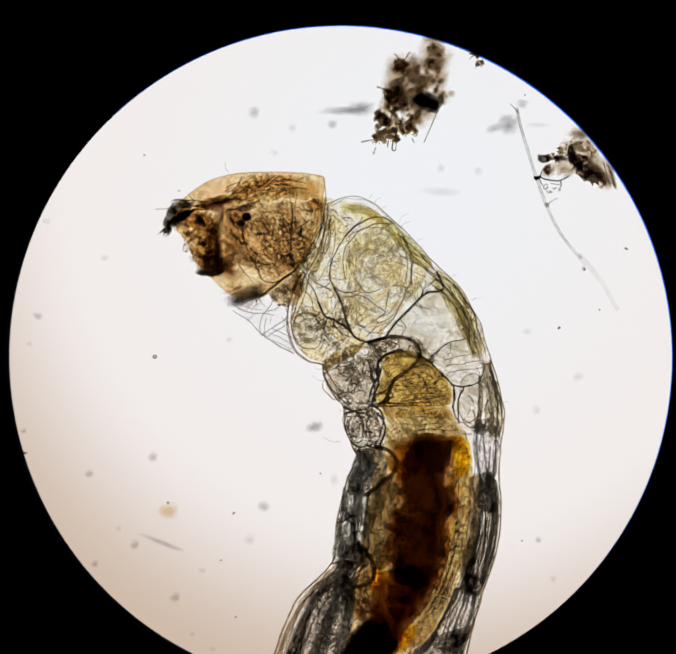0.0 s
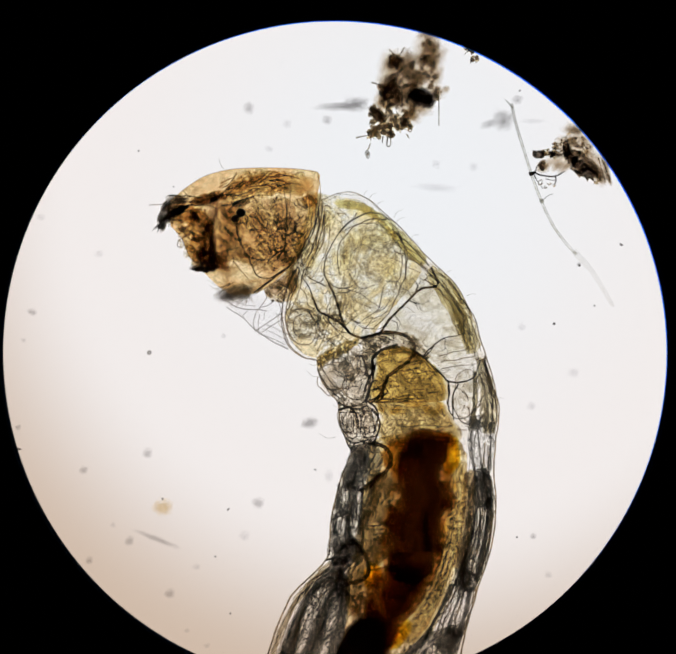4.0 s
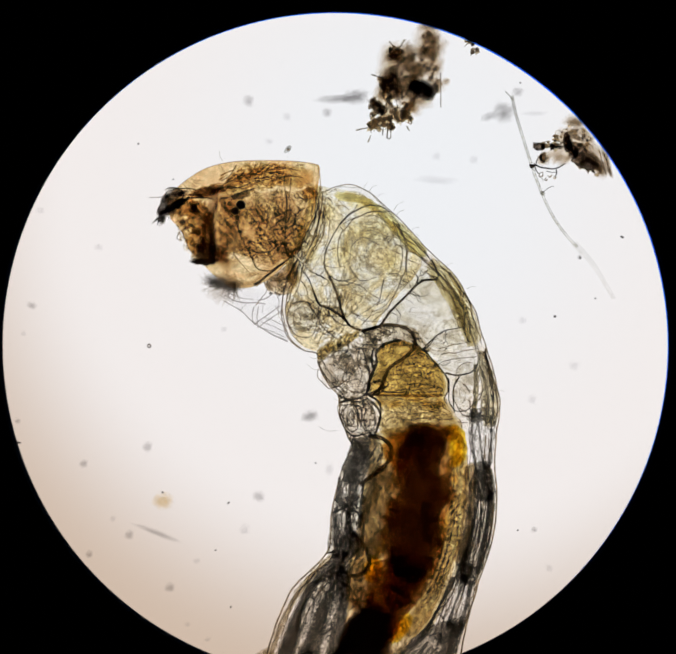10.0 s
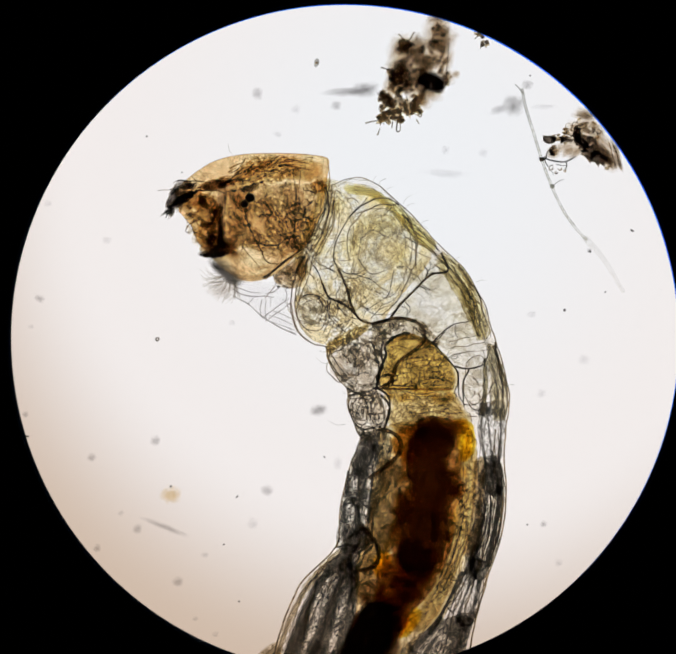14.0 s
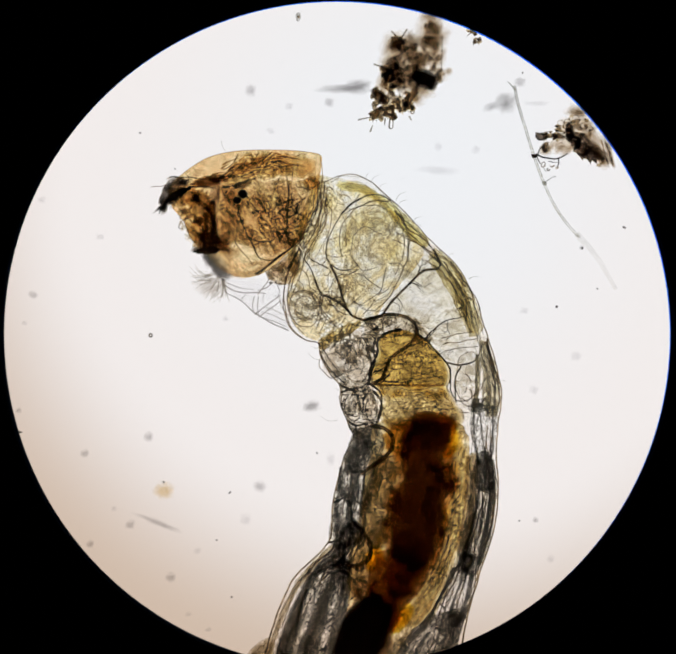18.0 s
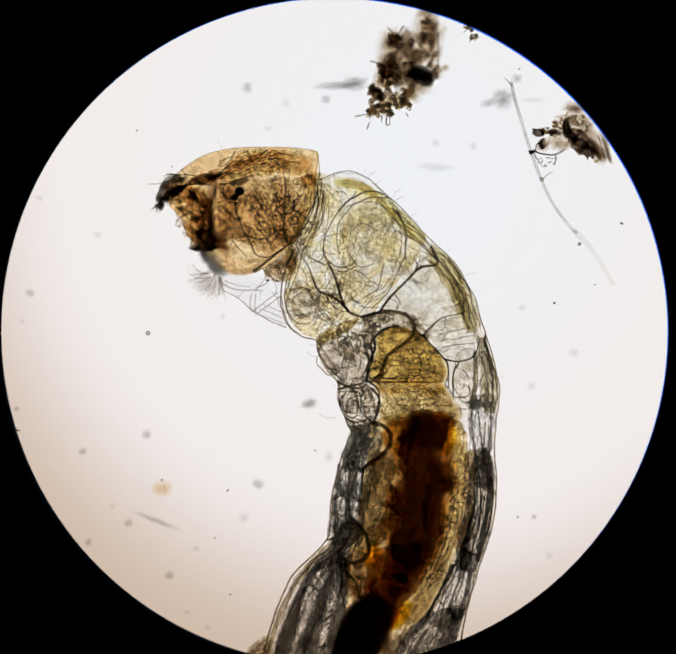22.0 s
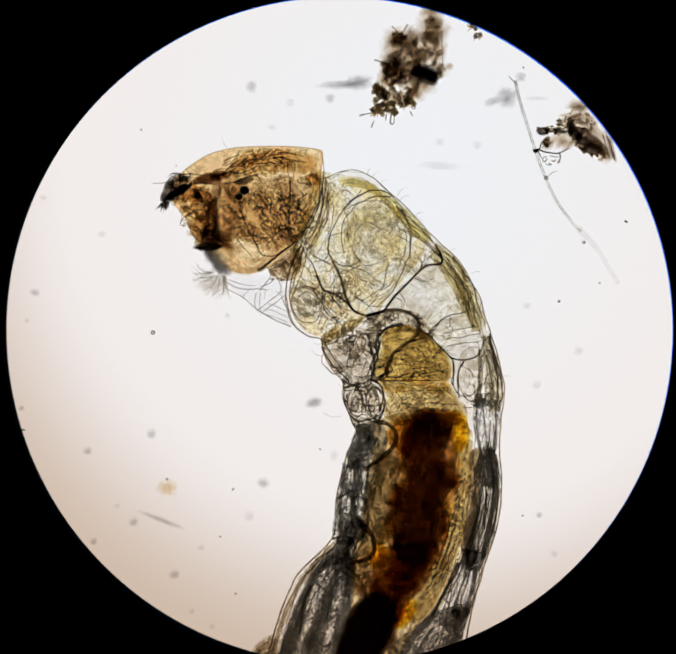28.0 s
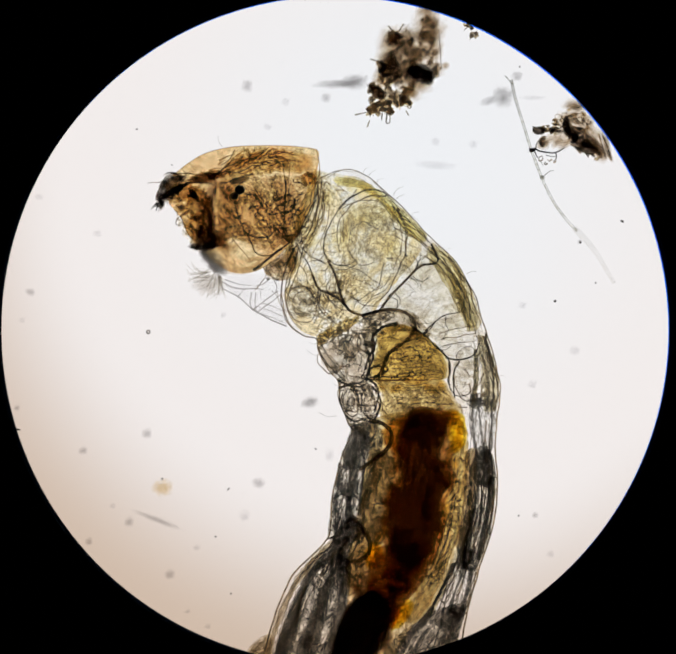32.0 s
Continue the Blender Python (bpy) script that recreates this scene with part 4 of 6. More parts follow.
def fine_folds():
    """Single folds and rims that stand out in the thorax and on the gut sac."""
    for pts, r in (([(690, 604), (676, 640), (664, 672), (660, 716), (672, 768), (700, 798), (738, 812)], 2.0), ([(700, 606), (686, 644), (674, 676), (669, 716), (680, 762), (706, 790)], 1.5),
                   ([(712, 690), (688, 696), (674, 716), (676, 746), (694, 770), (722, 774), (740, 752), (744, 724), (732, 700), (712, 690)], 1.8), ([(712, 702), (694, 708), (686, 730), (696, 754), (716, 758), (730, 740), (728, 716), (712, 702)], 1.3),
                   ([(700, 718), (706, 730), (700, 744)], 1.2), ([(714, 716), (718, 732), (712, 746)], 1.1), ([(752, 702), (748, 730), (762, 752), (784, 776)], 1.7), ([(738, 686), (728, 694), (716, 690)], 1.4), ([(772, 720), (790, 744), (812, 762)], 1.2),
                   ([(745, 452), (748, 500), (734, 548), (706, 596)], 1.8), ([(758, 470), (758, 520), (742, 566), (716, 606)], 1.4), ([(770, 500), (768, 540), (752, 580), (730, 620)], 1.2), ([(796, 512), (806, 540), (800, 572)], 1.1),
                   ([(764, 610), (785, 612), (800, 611)], 1.0), ([(818, 522), (830, 534), (838, 550)], 1.0), ([(700, 640), (716, 660), (722, 684)], 1.4), ([(690, 664), (704, 676), (708, 690)], 1.2), ([(920, 556), (950, 572), (985, 590)], 1.4),
                   ([(916, 572), (948, 590), (980, 606)], 1.2), ([(924, 540), (952, 552), (975, 566)], 1.2), ([(880, 700), (900, 688), (912, 668)], 1.3), ([(872, 716), (896, 704), (920, 680)], 1.2), ([(846, 744), (866, 724), (884, 716)], 1.2)):
        part("skin_fold", line(pts, r * 0.85, r * 0.45, z=ZF + 0.0083, wave=3, seed=int(pts[0][0] + pts[0][1])), VEIN, larva)
    for pts, r in (([(905, 482), (850, 488), (805, 525), (790, 575), (800, 612)], 1.7), ([(930, 510), (950, 560), (948, 610), (930, 660), (905, 705), (870, 740)], 1.7),
                   ([(918, 505), (936, 555), (936, 605), (918, 655)], 1.2), ([(925, 512), (960, 545), (1000, 588)], 1.5), ([(915, 528), (950, 560), (992, 600)], 1.5),
                   ([(940, 560), (975, 585), (1010, 612)], 1.3), ([(700, 600), (690, 650), (668, 705)], 1.8), ([(712, 600), (700, 650), (680, 700)], 1.4), ([(745, 470), (742, 520), (722, 570)], 1.5),
                   ([(757, 470), (752, 525), (732, 580)], 1.3), ([(1025, 800), (1060, 793), (1108, 786)], 1.2), ([(1030, 815), (1065, 810), (1112, 800)], 1.3), ([(1035, 828), (1070, 826), (1114, 815)], 1.1),
                   ([(885, 560), (850, 545), (820, 565), (815, 610)], 1.2), ([(815, 610), (840, 640), (880, 635)], 1.3), ([(790, 640), (840, 655), (890, 690)], 1.2), ([(720, 690), (745, 735), (735, 780)], 1.5),
                   ([(755, 700), (790, 740), (835, 752)], 1.4), ([(770, 690), (765, 740), (745, 790)], 1.3), ([(990, 620), (1040, 660), (1078, 730), (1095, 790)], 1.4), ([(1005, 610), (1060, 668), (1098, 745)], 1.3)):
        part("skin_fold", line(pts, r, r * 0.6, z=ZF + 0.0085, wave=5, seed=int(pts[0][0])), OUTLINE, larva)
    for pts, r in (([(888, 815), (910, 808), (935, 814), (962, 800)], 1.3), ([(868, 905), (920, 898), (985, 884), (1030, 892)], 1.5), ([(972, 825), (980, 850), (986, 872)], 1.2),
                   ([(905, 850), (935, 862), (975, 858)], 1.0), ([(895, 880), (930, 872), (960, 880)], 1.0), ([(1000, 850), (1015, 870), (1010, 895)], 1.0), ([(915, 915), (960, 920), (1010, 912)], 1.1),
                   ([(930, 830), (925, 850), (935, 875)], 0.9)):
        part("sac_fold", line(pts, r, r * 0.5, z=ZF + 0.0085, wave=4, seed=int(pts[0][0])), OUTLINE, larva)


def wrinkles():
    """Fine creases of the skin: along the neck, round the lobes, and short ones strewn over the tissue."""
    rng = random.Random(77)
    z = ZF + 0.0088
    for i in range(4):
        d = 9 * i
        pts = [(736 + d * 0.9, 438 + d * 0.3), (730 + d, 490 + d * 0.2), (712 + d, 545 + d * 0.25), (688 + d * 0.9, 600 + d * 0.4), (664 + d * 0.9, 655 + d * 0.5)]
        a = rng.randrange(0, 2)
        part("neck_crease", line(pts[a:a + rng.choice((3, 4))], rng.uniform(1.0, 2.0), 0.8, z=z, n=20, seg=5, wave=7, seed=i), VEIN, larva)
    for i, (u, v, ru, rv, turn) in enumerate(((692, 716, 36, 44, -15), (762, 736, 44, 36, 20), (768, 740, 30, 24, 10), (790, 606, 38, 38, 0),
                                              (868, 690, 52, 48, 0), (740, 660, 26, 34, 25), (815, 830, 26, 28, 0), (780, 860, 18, 30, -25), (818, 955, 20, 34, -8), (862, 955, 16, 34, 5), (840, 1006, 18, 12, 0), (815, 958, 12, 22, -8))):
        c, d = math.cos(math.radians(turn)), math.sin(math.radians(turn))
        start = rng.uniform(0, 6.28)
        ring = [(u + ru * math.cos(q) * c - rv * math.sin(q) * d, v + ru * math.cos(q) * d + rv * math.sin(q) * c) for q in np.linspace(start, start + rng.uniform(3.5, 6.0), 11)]
        part("lobe_crease", line(ring, rng.uniform(0.9, 1.5), 0.6, z=z, n=36, seg=5, wave=9, seed=50 + i), FOLD if v < 780 else OUTLINE, larva)
    for i in range(3):
        u, v = 915 + 18 * i, 510 + 24 * i
        part("back_crease", line([(u, v), (u + 30, v + 26), (u + 66, v + 52)], rng.uniform(0.9, 1.7), 0.6, z=z, n=16, seg=5, wave=7, seed=80 + i), VEIN, larva)
    areas = ((800, 470, 50, 30, 30, 5, FOLD), (730, 640, 34, 60, 110, 5, FOLD), (700, 720, 34, 44, 60, 5, FOLD), (770, 730, 44, 36, 60, 5, FOLD), (860, 700, 50, 40, 130, 5, FOLD), (790, 600, 30, 40, 90, 5, FOLD),
             (820, 840, 46, 46, 60, 9, OUTLINE), (836, 955, 34, 38, 80, 18, OUTLINE), (900, 768, 46, 18, 10, 14, OUTLINE), (1100, 930, 34, 60, 85, 10, VEIN),
             (890, 1170, 26, 90, 80, 22, VEIN), (1062, 1180, 18, 110, 95, 14, VEIN), (1010, 1370, 30, 60, 125, 14, VEIN), (830, 1350, 18, 50, 60, 10, VEIN))
    for u0, v0, ru, rv, heading, count, mat in areas:
        for i in range(count):
            q, k = rng.uniform(0, 6.28), rng.random() ** 0.5
            u, v = u0 + ru * k * math.cos(q), v0 + rv * k * math.sin(q)
            h = math.radians(heading + rng.choice((0, 0, 90)) + rng.gauss(0, 22))
            s = rng.uniform(6, 15)
            part("wrinkle", line([(u - s * math.cos(h), v - s * math.sin(h)), (u + rng.uniform(-3, 3), v + rng.uniform(-3, 3)), (u + s * math.cos(h + 0.4), v + s * math.sin(h + 0.4))],
                                 rng.uniform(1.1, 1.9), 0.8, z=z, n=8, seg=5, wave=5, seed=i), mat, larva)


def air_tubes():
    """Branching air tubes; the thick ones show two dark walls."""
    def thick(pts, r):
        p = spline(pts, 6 * len(pts))
        d = np.gradient(p, axis=0)
        d /= np.linalg.norm(d, axis=1)[:, None]
        side = np.stack([-d[:, 1], d[:, 0]], 1)
        ob = part("air_tube", line([tuple(q) for q in p[::2]], r, z=ZF + 0.0085, n=40), TRACHEA, larva, "brown air tube")
        for sign in (-1, 1):
            part("tube_wall", line([tuple(q) for q in (p + side * r * 0.75 * sign)[::2]], max(r * 0.46, 1.2), z=ZF + 0.0085, n=40), WALL, ob)

    thick([(846, 759), (880, 750), (905, 745), (940, 750), (965, 768), (968, 795), (945, 820), (910, 845), (898, 870), (886, 895), (860, 908)], 3.2)
    thick([(862, 1000), (895, 1010), (913, 1030), (912, 1055), (890, 1080), (855, 1105), (838, 1118)], 3.9)
    thick([(822, 1225), (850, 1255), (863, 1285), (858, 1312), (838, 1325), (806, 1330)], 3.9)
    thick([(846, 759), (818, 747), (800, 716), (791, 684), (781, 656), (766, 628)], 2.3)
    thick([(846, 759), (870, 753), (890, 744), (912, 714), (945, 681), (970, 655), (990, 642), (1014, 640), (1023, 630), (1014, 608), (1005, 590)], 1.9)
    thick([(818, 747), (792, 720), (766, 706), (748, 698), (738, 680), (731, 660)], 1.9)
    for pts, r in (([(731, 660), (722, 640), (706, 615), (700, 596)], 1.6), ([(766, 628), (757, 606), (762, 576), (775, 546), (796, 511)], 1.8), ([(948, 622), (948, 590), (944, 545), (932, 512), (910, 484)], 1.4), ([(796, 511), (820, 486), (850, 471), (885, 468), (912, 486)], 2.2), ([(746, 700), (742, 722), (750, 745), (786, 778)], 1.4), ([(972, 652), (974, 636), (964, 618)], 1.5), ([(954, 668), (970, 680), (976, 692)], 1.1),
                   ([(958, 668), (984, 680), (1002, 672)], 1.0), ([(924, 704), (936, 724), (930, 742)], 1.1), ([(902, 628), (928, 628), (938, 642), (952, 650), (960, 664)], 1.1), ([(766, 628), (790, 642), (815, 641), (834, 630)], 1.4),
                   ([(898, 636), (884, 686), (862, 708), (842, 722)], 1.1), ([(800, 512), (822, 500), (850, 490), (890, 500), (914, 528), (925, 568), (920, 610)], 0.9), ([(1005, 590), (990, 570), (968, 545)], 1.2),
                   ([(1048, 868), (1048, 920), (1062, 945), (1086, 944), (1104, 925), (1110, 870)], 1.4), ([(988, 806), (1004, 790), (1018, 770)], 1.6),
                   ([(985, 805), (1020, 770), (1050, 755), (1085, 748)], 1.8), ([(1085, 748), (1082, 710), (1070, 690)], 1.3), ([(945, 820), (985, 812), (1010, 830)], 1.8),
                   ([(762, 640), (735, 625), (705, 600), (690, 588)], 1.3), ([(835, 640), (810, 655), (785, 650)], 1.2), ([(872, 900), (905, 885), (890, 870), (870, 885)], 2.0),
                   ([(886, 895), (930, 905), (985, 892)], 1.5), ([(985, 1050), (940, 1052), (912, 1050)], 1.6), ([(800, 1340), (825, 1365), (832, 1390), (815, 1410)], 1.8),
                   ([(804, 1340), (798, 1380), (802, 1415), (810, 1440)], 2.2), ([(910, 712), (930, 725), (925, 748)], 1.1), ([(950, 672), (975, 680), (985, 695)], 1.0)):
        part("air_tube", line(pts, r, r * 0.6, z=ZF + 0.008, wave=4, seed=int(r * 10)), WALL, larva, "thin dark air tube")
    rng = random.Random(21)
    for u, v, h, s in ((970, 655, -60, 26), (1040, 760, 100, 22), (930, 905, 40, 30), (1000, 860, -60, 30), (905, 1130, 60, 34),
                       (880, 1190, 120, 30), (870, 1090, 70, 34), (960, 830, 20, 26)):
        branches("air_tube_branch", WALL, u, v, h, s, 1.2, 2, rng, ZF + 0.008)


GUT = {}


def gut():
    GUT["sac"] = part("gut_sac", strip([(945, 780), (990, 803), (1024, 838), (1044, 872), (1045, 898), (1037, 913)], [(905, 783), (881, 806), (878, 836), (864, 868), (859, 892), (872, 911)],
                                       0.0085, n=44, rough=3, seed=32, shells=3, flat=True), SAC, larva, "amber folded gut sac")
    part("sac_pocket", line([(862, 894), (866, 882), (880, 876), (893, 879), (897, 892), (886, 904), (866, 910)], 2.2, 1.8, z=ZF + 0.008, n=30), CREASE, larva, "dark ring of a small pocket of the sac")
    wall = part("gut_wall", strip([(1010, 985), (1070, 998), (1084, 1020), (1092, 1040), (1088, 1150), (1072, 1250), (1040, 1340), (1005, 1420), (940, 1510), (900, 1600)],
                           [(955, 982), (892, 990), (864, 1015), (862, 1065), (844, 1150), (832, 1240), (808, 1330), (812, 1400), (790, 1510), (755, 1600)],
                           0.009, n=120, m=24, rough=3, seed=34), GUTWALL, larva, "olive and tan gut wall of small cells")
    neck = part("gut_neck", strip([(1038, 908), (1048, 926), (1058, 946), (1080, 985), (1064, 1012)], [(870, 907), (884, 926), (888, 944), (882, 980), (900, 1012)], 0.006, n=34, rough=3, seed=33, shells=3, flat=True), NECK, larva,
         "olive neck of the gut with square cells")
    # soft lumps added to blend the colour step between sac and neck
    rng = random.Random(77)
    for i in range(26):
        f = (i + 0.5) / 26
        soft_lump("sac_fold", SOFT_SAC, 880 + 156 * f + rng.gauss(0, 3), 924 + 5 * math.sin(9 * f) + rng.gauss(0, 5), rng.uniform(9, 16), rng.uniform(8, 14), rng.uniform(-30, 30), GUT["sac"], ZF + 0.004, "soft amber lump blending the sac into the gut neck")
    part("gut_side", strip([(944, 1070), (934, 1150), (918, 1230), (892, 1300)], [(864, 1060), (848, 1150), (838, 1240), (820, 1310)], 0.007, n=40, rough=4, seed=85, shells=3), SIDE, larva,
         "brown striped side of the gut")
    GUT["orange"] = part("gut_pocket", strip([(1052, 972), (1078, 985), (1090, 1015), (1088, 1050), (1070, 1075)], [(1030, 985), (1040, 1005), (1045, 1030), (1050, 1055), (1055, 1080)],
                                             0.006, n=24, m=16, rough=5, seed=36, shells=3), ORANGE, larva, "bright orange pocket of the gut")
    part("gut_edge", strip([(975, 985), (985, 1020), (965, 1060), (940, 1085)], [(935, 992), (892, 1020), (900, 1058), (920, 1085)], 0.005, n=20, m=14, rough=6, seed=37, shells=3), AMBER, larva,
         "amber edge of the food")
    right = [(1004, 968), (1046, 990), (1046, 1030), (1034, 1062), (1030, 1090), (1052, 1122), (1060, 1142), (1036, 1180), (1030, 1212), (1036, 1242), (1026, 1270), (1016, 1300), (1000, 1326)]
    left = [(960, 972), (946, 996), (930, 1030), (924, 1060), (924, 1095), (930, 1130), (912, 1160), (902, 1200), (900, 1240), (900, 1262), (904, 1290), (908, 1310), (912, 1330)]
    GUT["food"] = part("gut_food", strip([(u + 8, v) for u, v in right], [(u - 8, v) for u, v in left], 0.007, n=100, m=22, rough=4, grain=0.06, seed=38, shells=4), BROWN, larva, "brown ragged food in the gut")
    inset = [tuple(np.array(p) * 0.97 + np.array(q) * 0.03) for p, q in zip(right, left)]
    inset_left = [tuple(np.array(q) * 0.97 + np.array(p) * 0.03) for p, q in zip(right, left)]
    GUT["core"] = part("gut_core", strip(inset, inset_left, 0.0055, n=100, m=22, rough=3, grain=0.06, seed=39, shells=5), BLACK, larva, "black packed food in the gut")
    rng = random.Random(23)
    a, b = spline(right, 60), spline(left, 60)
    for i in range(90):
        k = rng.randrange(60)
        f = rng.choice((rng.uniform(-0.04, 0.14), rng.uniform(0.86, 1.04), rng.uniform(-0.02, 0.3), rng.uniform(0.7, 1.02)))
        c = a[k] * (1 - f) + b[k] * f
        r = rng.uniform(8, 18) * (1.5 if 0.2 < f < 0.8 else 1.0)
        soft_lump("food_lump", SOFT_FOOD if i % 2 else SOFT_PITCH, c[0] + rng.gauss(0, 3), c[1] + rng.gauss(0, 3), r, r * rng.uniform(0.6, 1.1), rng.uniform(0, 180), GUT["core"], ZF + rng.uniform(-0.002, 0.006))
    rust = part("rust_food", strip([(1018, 1280), (1008, 1330), (985, 1375), (952, 1412), (930, 1450), (912, 1490)], [(880, 1285), (862, 1330), (852, 1370), (848, 1400), (860, 1430), (875, 1490)],
                            0.006, n=60, m=22, rough=7, grain=0.07, seed=40, shells=5), RUST, larva, "rust-red food in the gut")
    for i in range(64):
        f, g = rng.random(), rng.random()
        u, v = 890 + 105 * f ** 0.7 - 62 * g + rng.gauss(0, 6), 1312 + 100 * g + rng.gauss(0, 8)
        r = rng.uniform(8, 20)
        soft_lump("rust_lump", SOFT_RUSTFOOD if i % 3 else SOFT_FOOD, u, v, r, r * rng.uniform(0.6, 1.1), rng.uniform(0, 180), rust, ZF + rng.uniform(-0.002, 0.006))
    for u, v, ru, rv, turn in ((915, 1020, 34, 26, 0), (1046, 1062, 18, 40, 0), (1040, 1098, 16, 20, 0), (905, 1045, 22, 22, 0), (930, 1000, 26, 14, 0), (1044, 1080, 14, 34, 0), (1030, 1190, 12, 24, 0), (1028, 1250, 10, 30, 0), (1010, 1315, 10, 26, 10), (916, 1118, 16, 24, 0), (908, 1165, 12, 28, 0), (896, 1240, 12, 30, 6)):
        soft_lump("toffee_food", SOFT_TOFFEE, u, v, ru, rv, turn, wall, ZF - 0.003, "toffee-brown thin edge of the food")
    for u, v, ru, rv, turn in ((1038, 1205, 11, 36, 4), (1066, 1030, 14, 36, -6), (870, 1312, 20, 30, 20), (925, 1450, 14, 34, 30), (1060, 1100, 12, 20, 0), (884, 1270, 12, 24, 6)):
        soft_lump("amber_lining", SOFT_ORANGE, u, v, ru, rv, turn, wall, ZF - 0.002, "glowing amber lining beside the food")
    part("gut_pocket", blob(872, 1312, 22, 30, 0.004, turn=20, seed=41, rough=0.3, shells=3), ORANGE, larva, "bright orange pocket of the gut")
    part("gut_pocket", blob(935, 1450, 18, 42, 0.004, turn=35, seed=42, rough=0.3, shells=3), ORANGE, larva, "orange pocket beside the food")
    GUT["rear"] = part("rear_food", strip([(868, 1394), (898, 1412), (912, 1445), (910, 1482), (890, 1530), (854, 1610)], [(840, 1400), (814, 1424), (792, 1464), (778, 1505), (760, 1555), (730, 1610)],
                                          0.007, n=60, m=24, rough=5, seed=43, shells=8, ragged=0.3), PITCH, larva, "black food mass in the rear gut")
    rim = spline([(830, 1440), (838, 1408), (868, 1396), (900, 1414), (914, 1448), (910, 1490), (892, 1530)], 26)
    for i in range(26):
        r = rng.uniform(8, 16)
        soft_lump("food_lump", SOFT_PITCH, rim[i][0] + rng.gauss(0, 3), rim[i][1] + rng.gauss(0, 3), r, r * rng.uniform(0.6, 1.1), rng.uniform(0, 180), GUT["rear"], ZF + 0.004)
    part("gut_side", strip([(868, 1286), (868, 1340), (862, 1410)], [(816, 1286), (804, 1345), (804, 1410)], 0.006, n=24, m=14, rough=4, seed=94, shells=3), SIDE, larva, "tan side of the rear gut")
    cell_walls("cell_wall", OUTLINE, GUT["sac"], [(960, 832), (1000, 835), (1030, 862), (1040, 885), (1032, 908)], [(930, 838), (905, 848), (892, 868), (880, 890), (874, 908)], 8, 10, 1.1, 61, keep=0.75)
    cell_walls("cell_wall", OUTLINE, neck, [(1036, 918), (1052, 944), (1072, 980), (1060, 1005)], [(872, 918), (888, 944), (884, 980), (900, 1005)], 7, 12, 1.2, 62)
    cell_walls("cell_wall", VEIN, wall, [(930, 1080), (922, 1150), (908, 1230), (886, 1290)], [(868, 1080), (856, 1150), (844, 1240), (836, 1290)], 13, 4, 0.8, 63)
    cell_walls("cell_wall", VEIN, wall, [(1078, 1080), (1068, 1160), (1056, 1240), (1030, 1330), (985, 1410)], [(1052, 1080), (1046, 1160), (1036, 1240), (1004, 1330), (962, 1410)], 12, 3, 0.8, 64, keep=0.7)
    # folded dark rims of the sac
    bm = bmesh.new()
    tube(bm, [(960, 782), (985, 800), (1020, 838), (1043, 868), (1046, 895), (1037, 916), (1044, 930)], 2.6, 1.2, z=ZF + 0.007, wave=3)
    GUT["rim_right"] = part("sac_rim", bm, CREASE, larva, "dark folded rim of the gut sac")
    bm = bmesh.new()
    tube(bm, [(935, 782), (900, 788), (878, 808), (880, 832), (866, 862), (858, 890)], 3.4, 2.6, z=ZF + 0.007, wave=3)
    tube(bm, [(858, 905), (884, 922), (890, 950), (880, 985)], 3.0, 2.0, z=ZF + 0.007, wave=4)
    GUT["rim_left"] = part("sac_rim", bm, CREASE, larva, "dark folded rim of the gut sac")


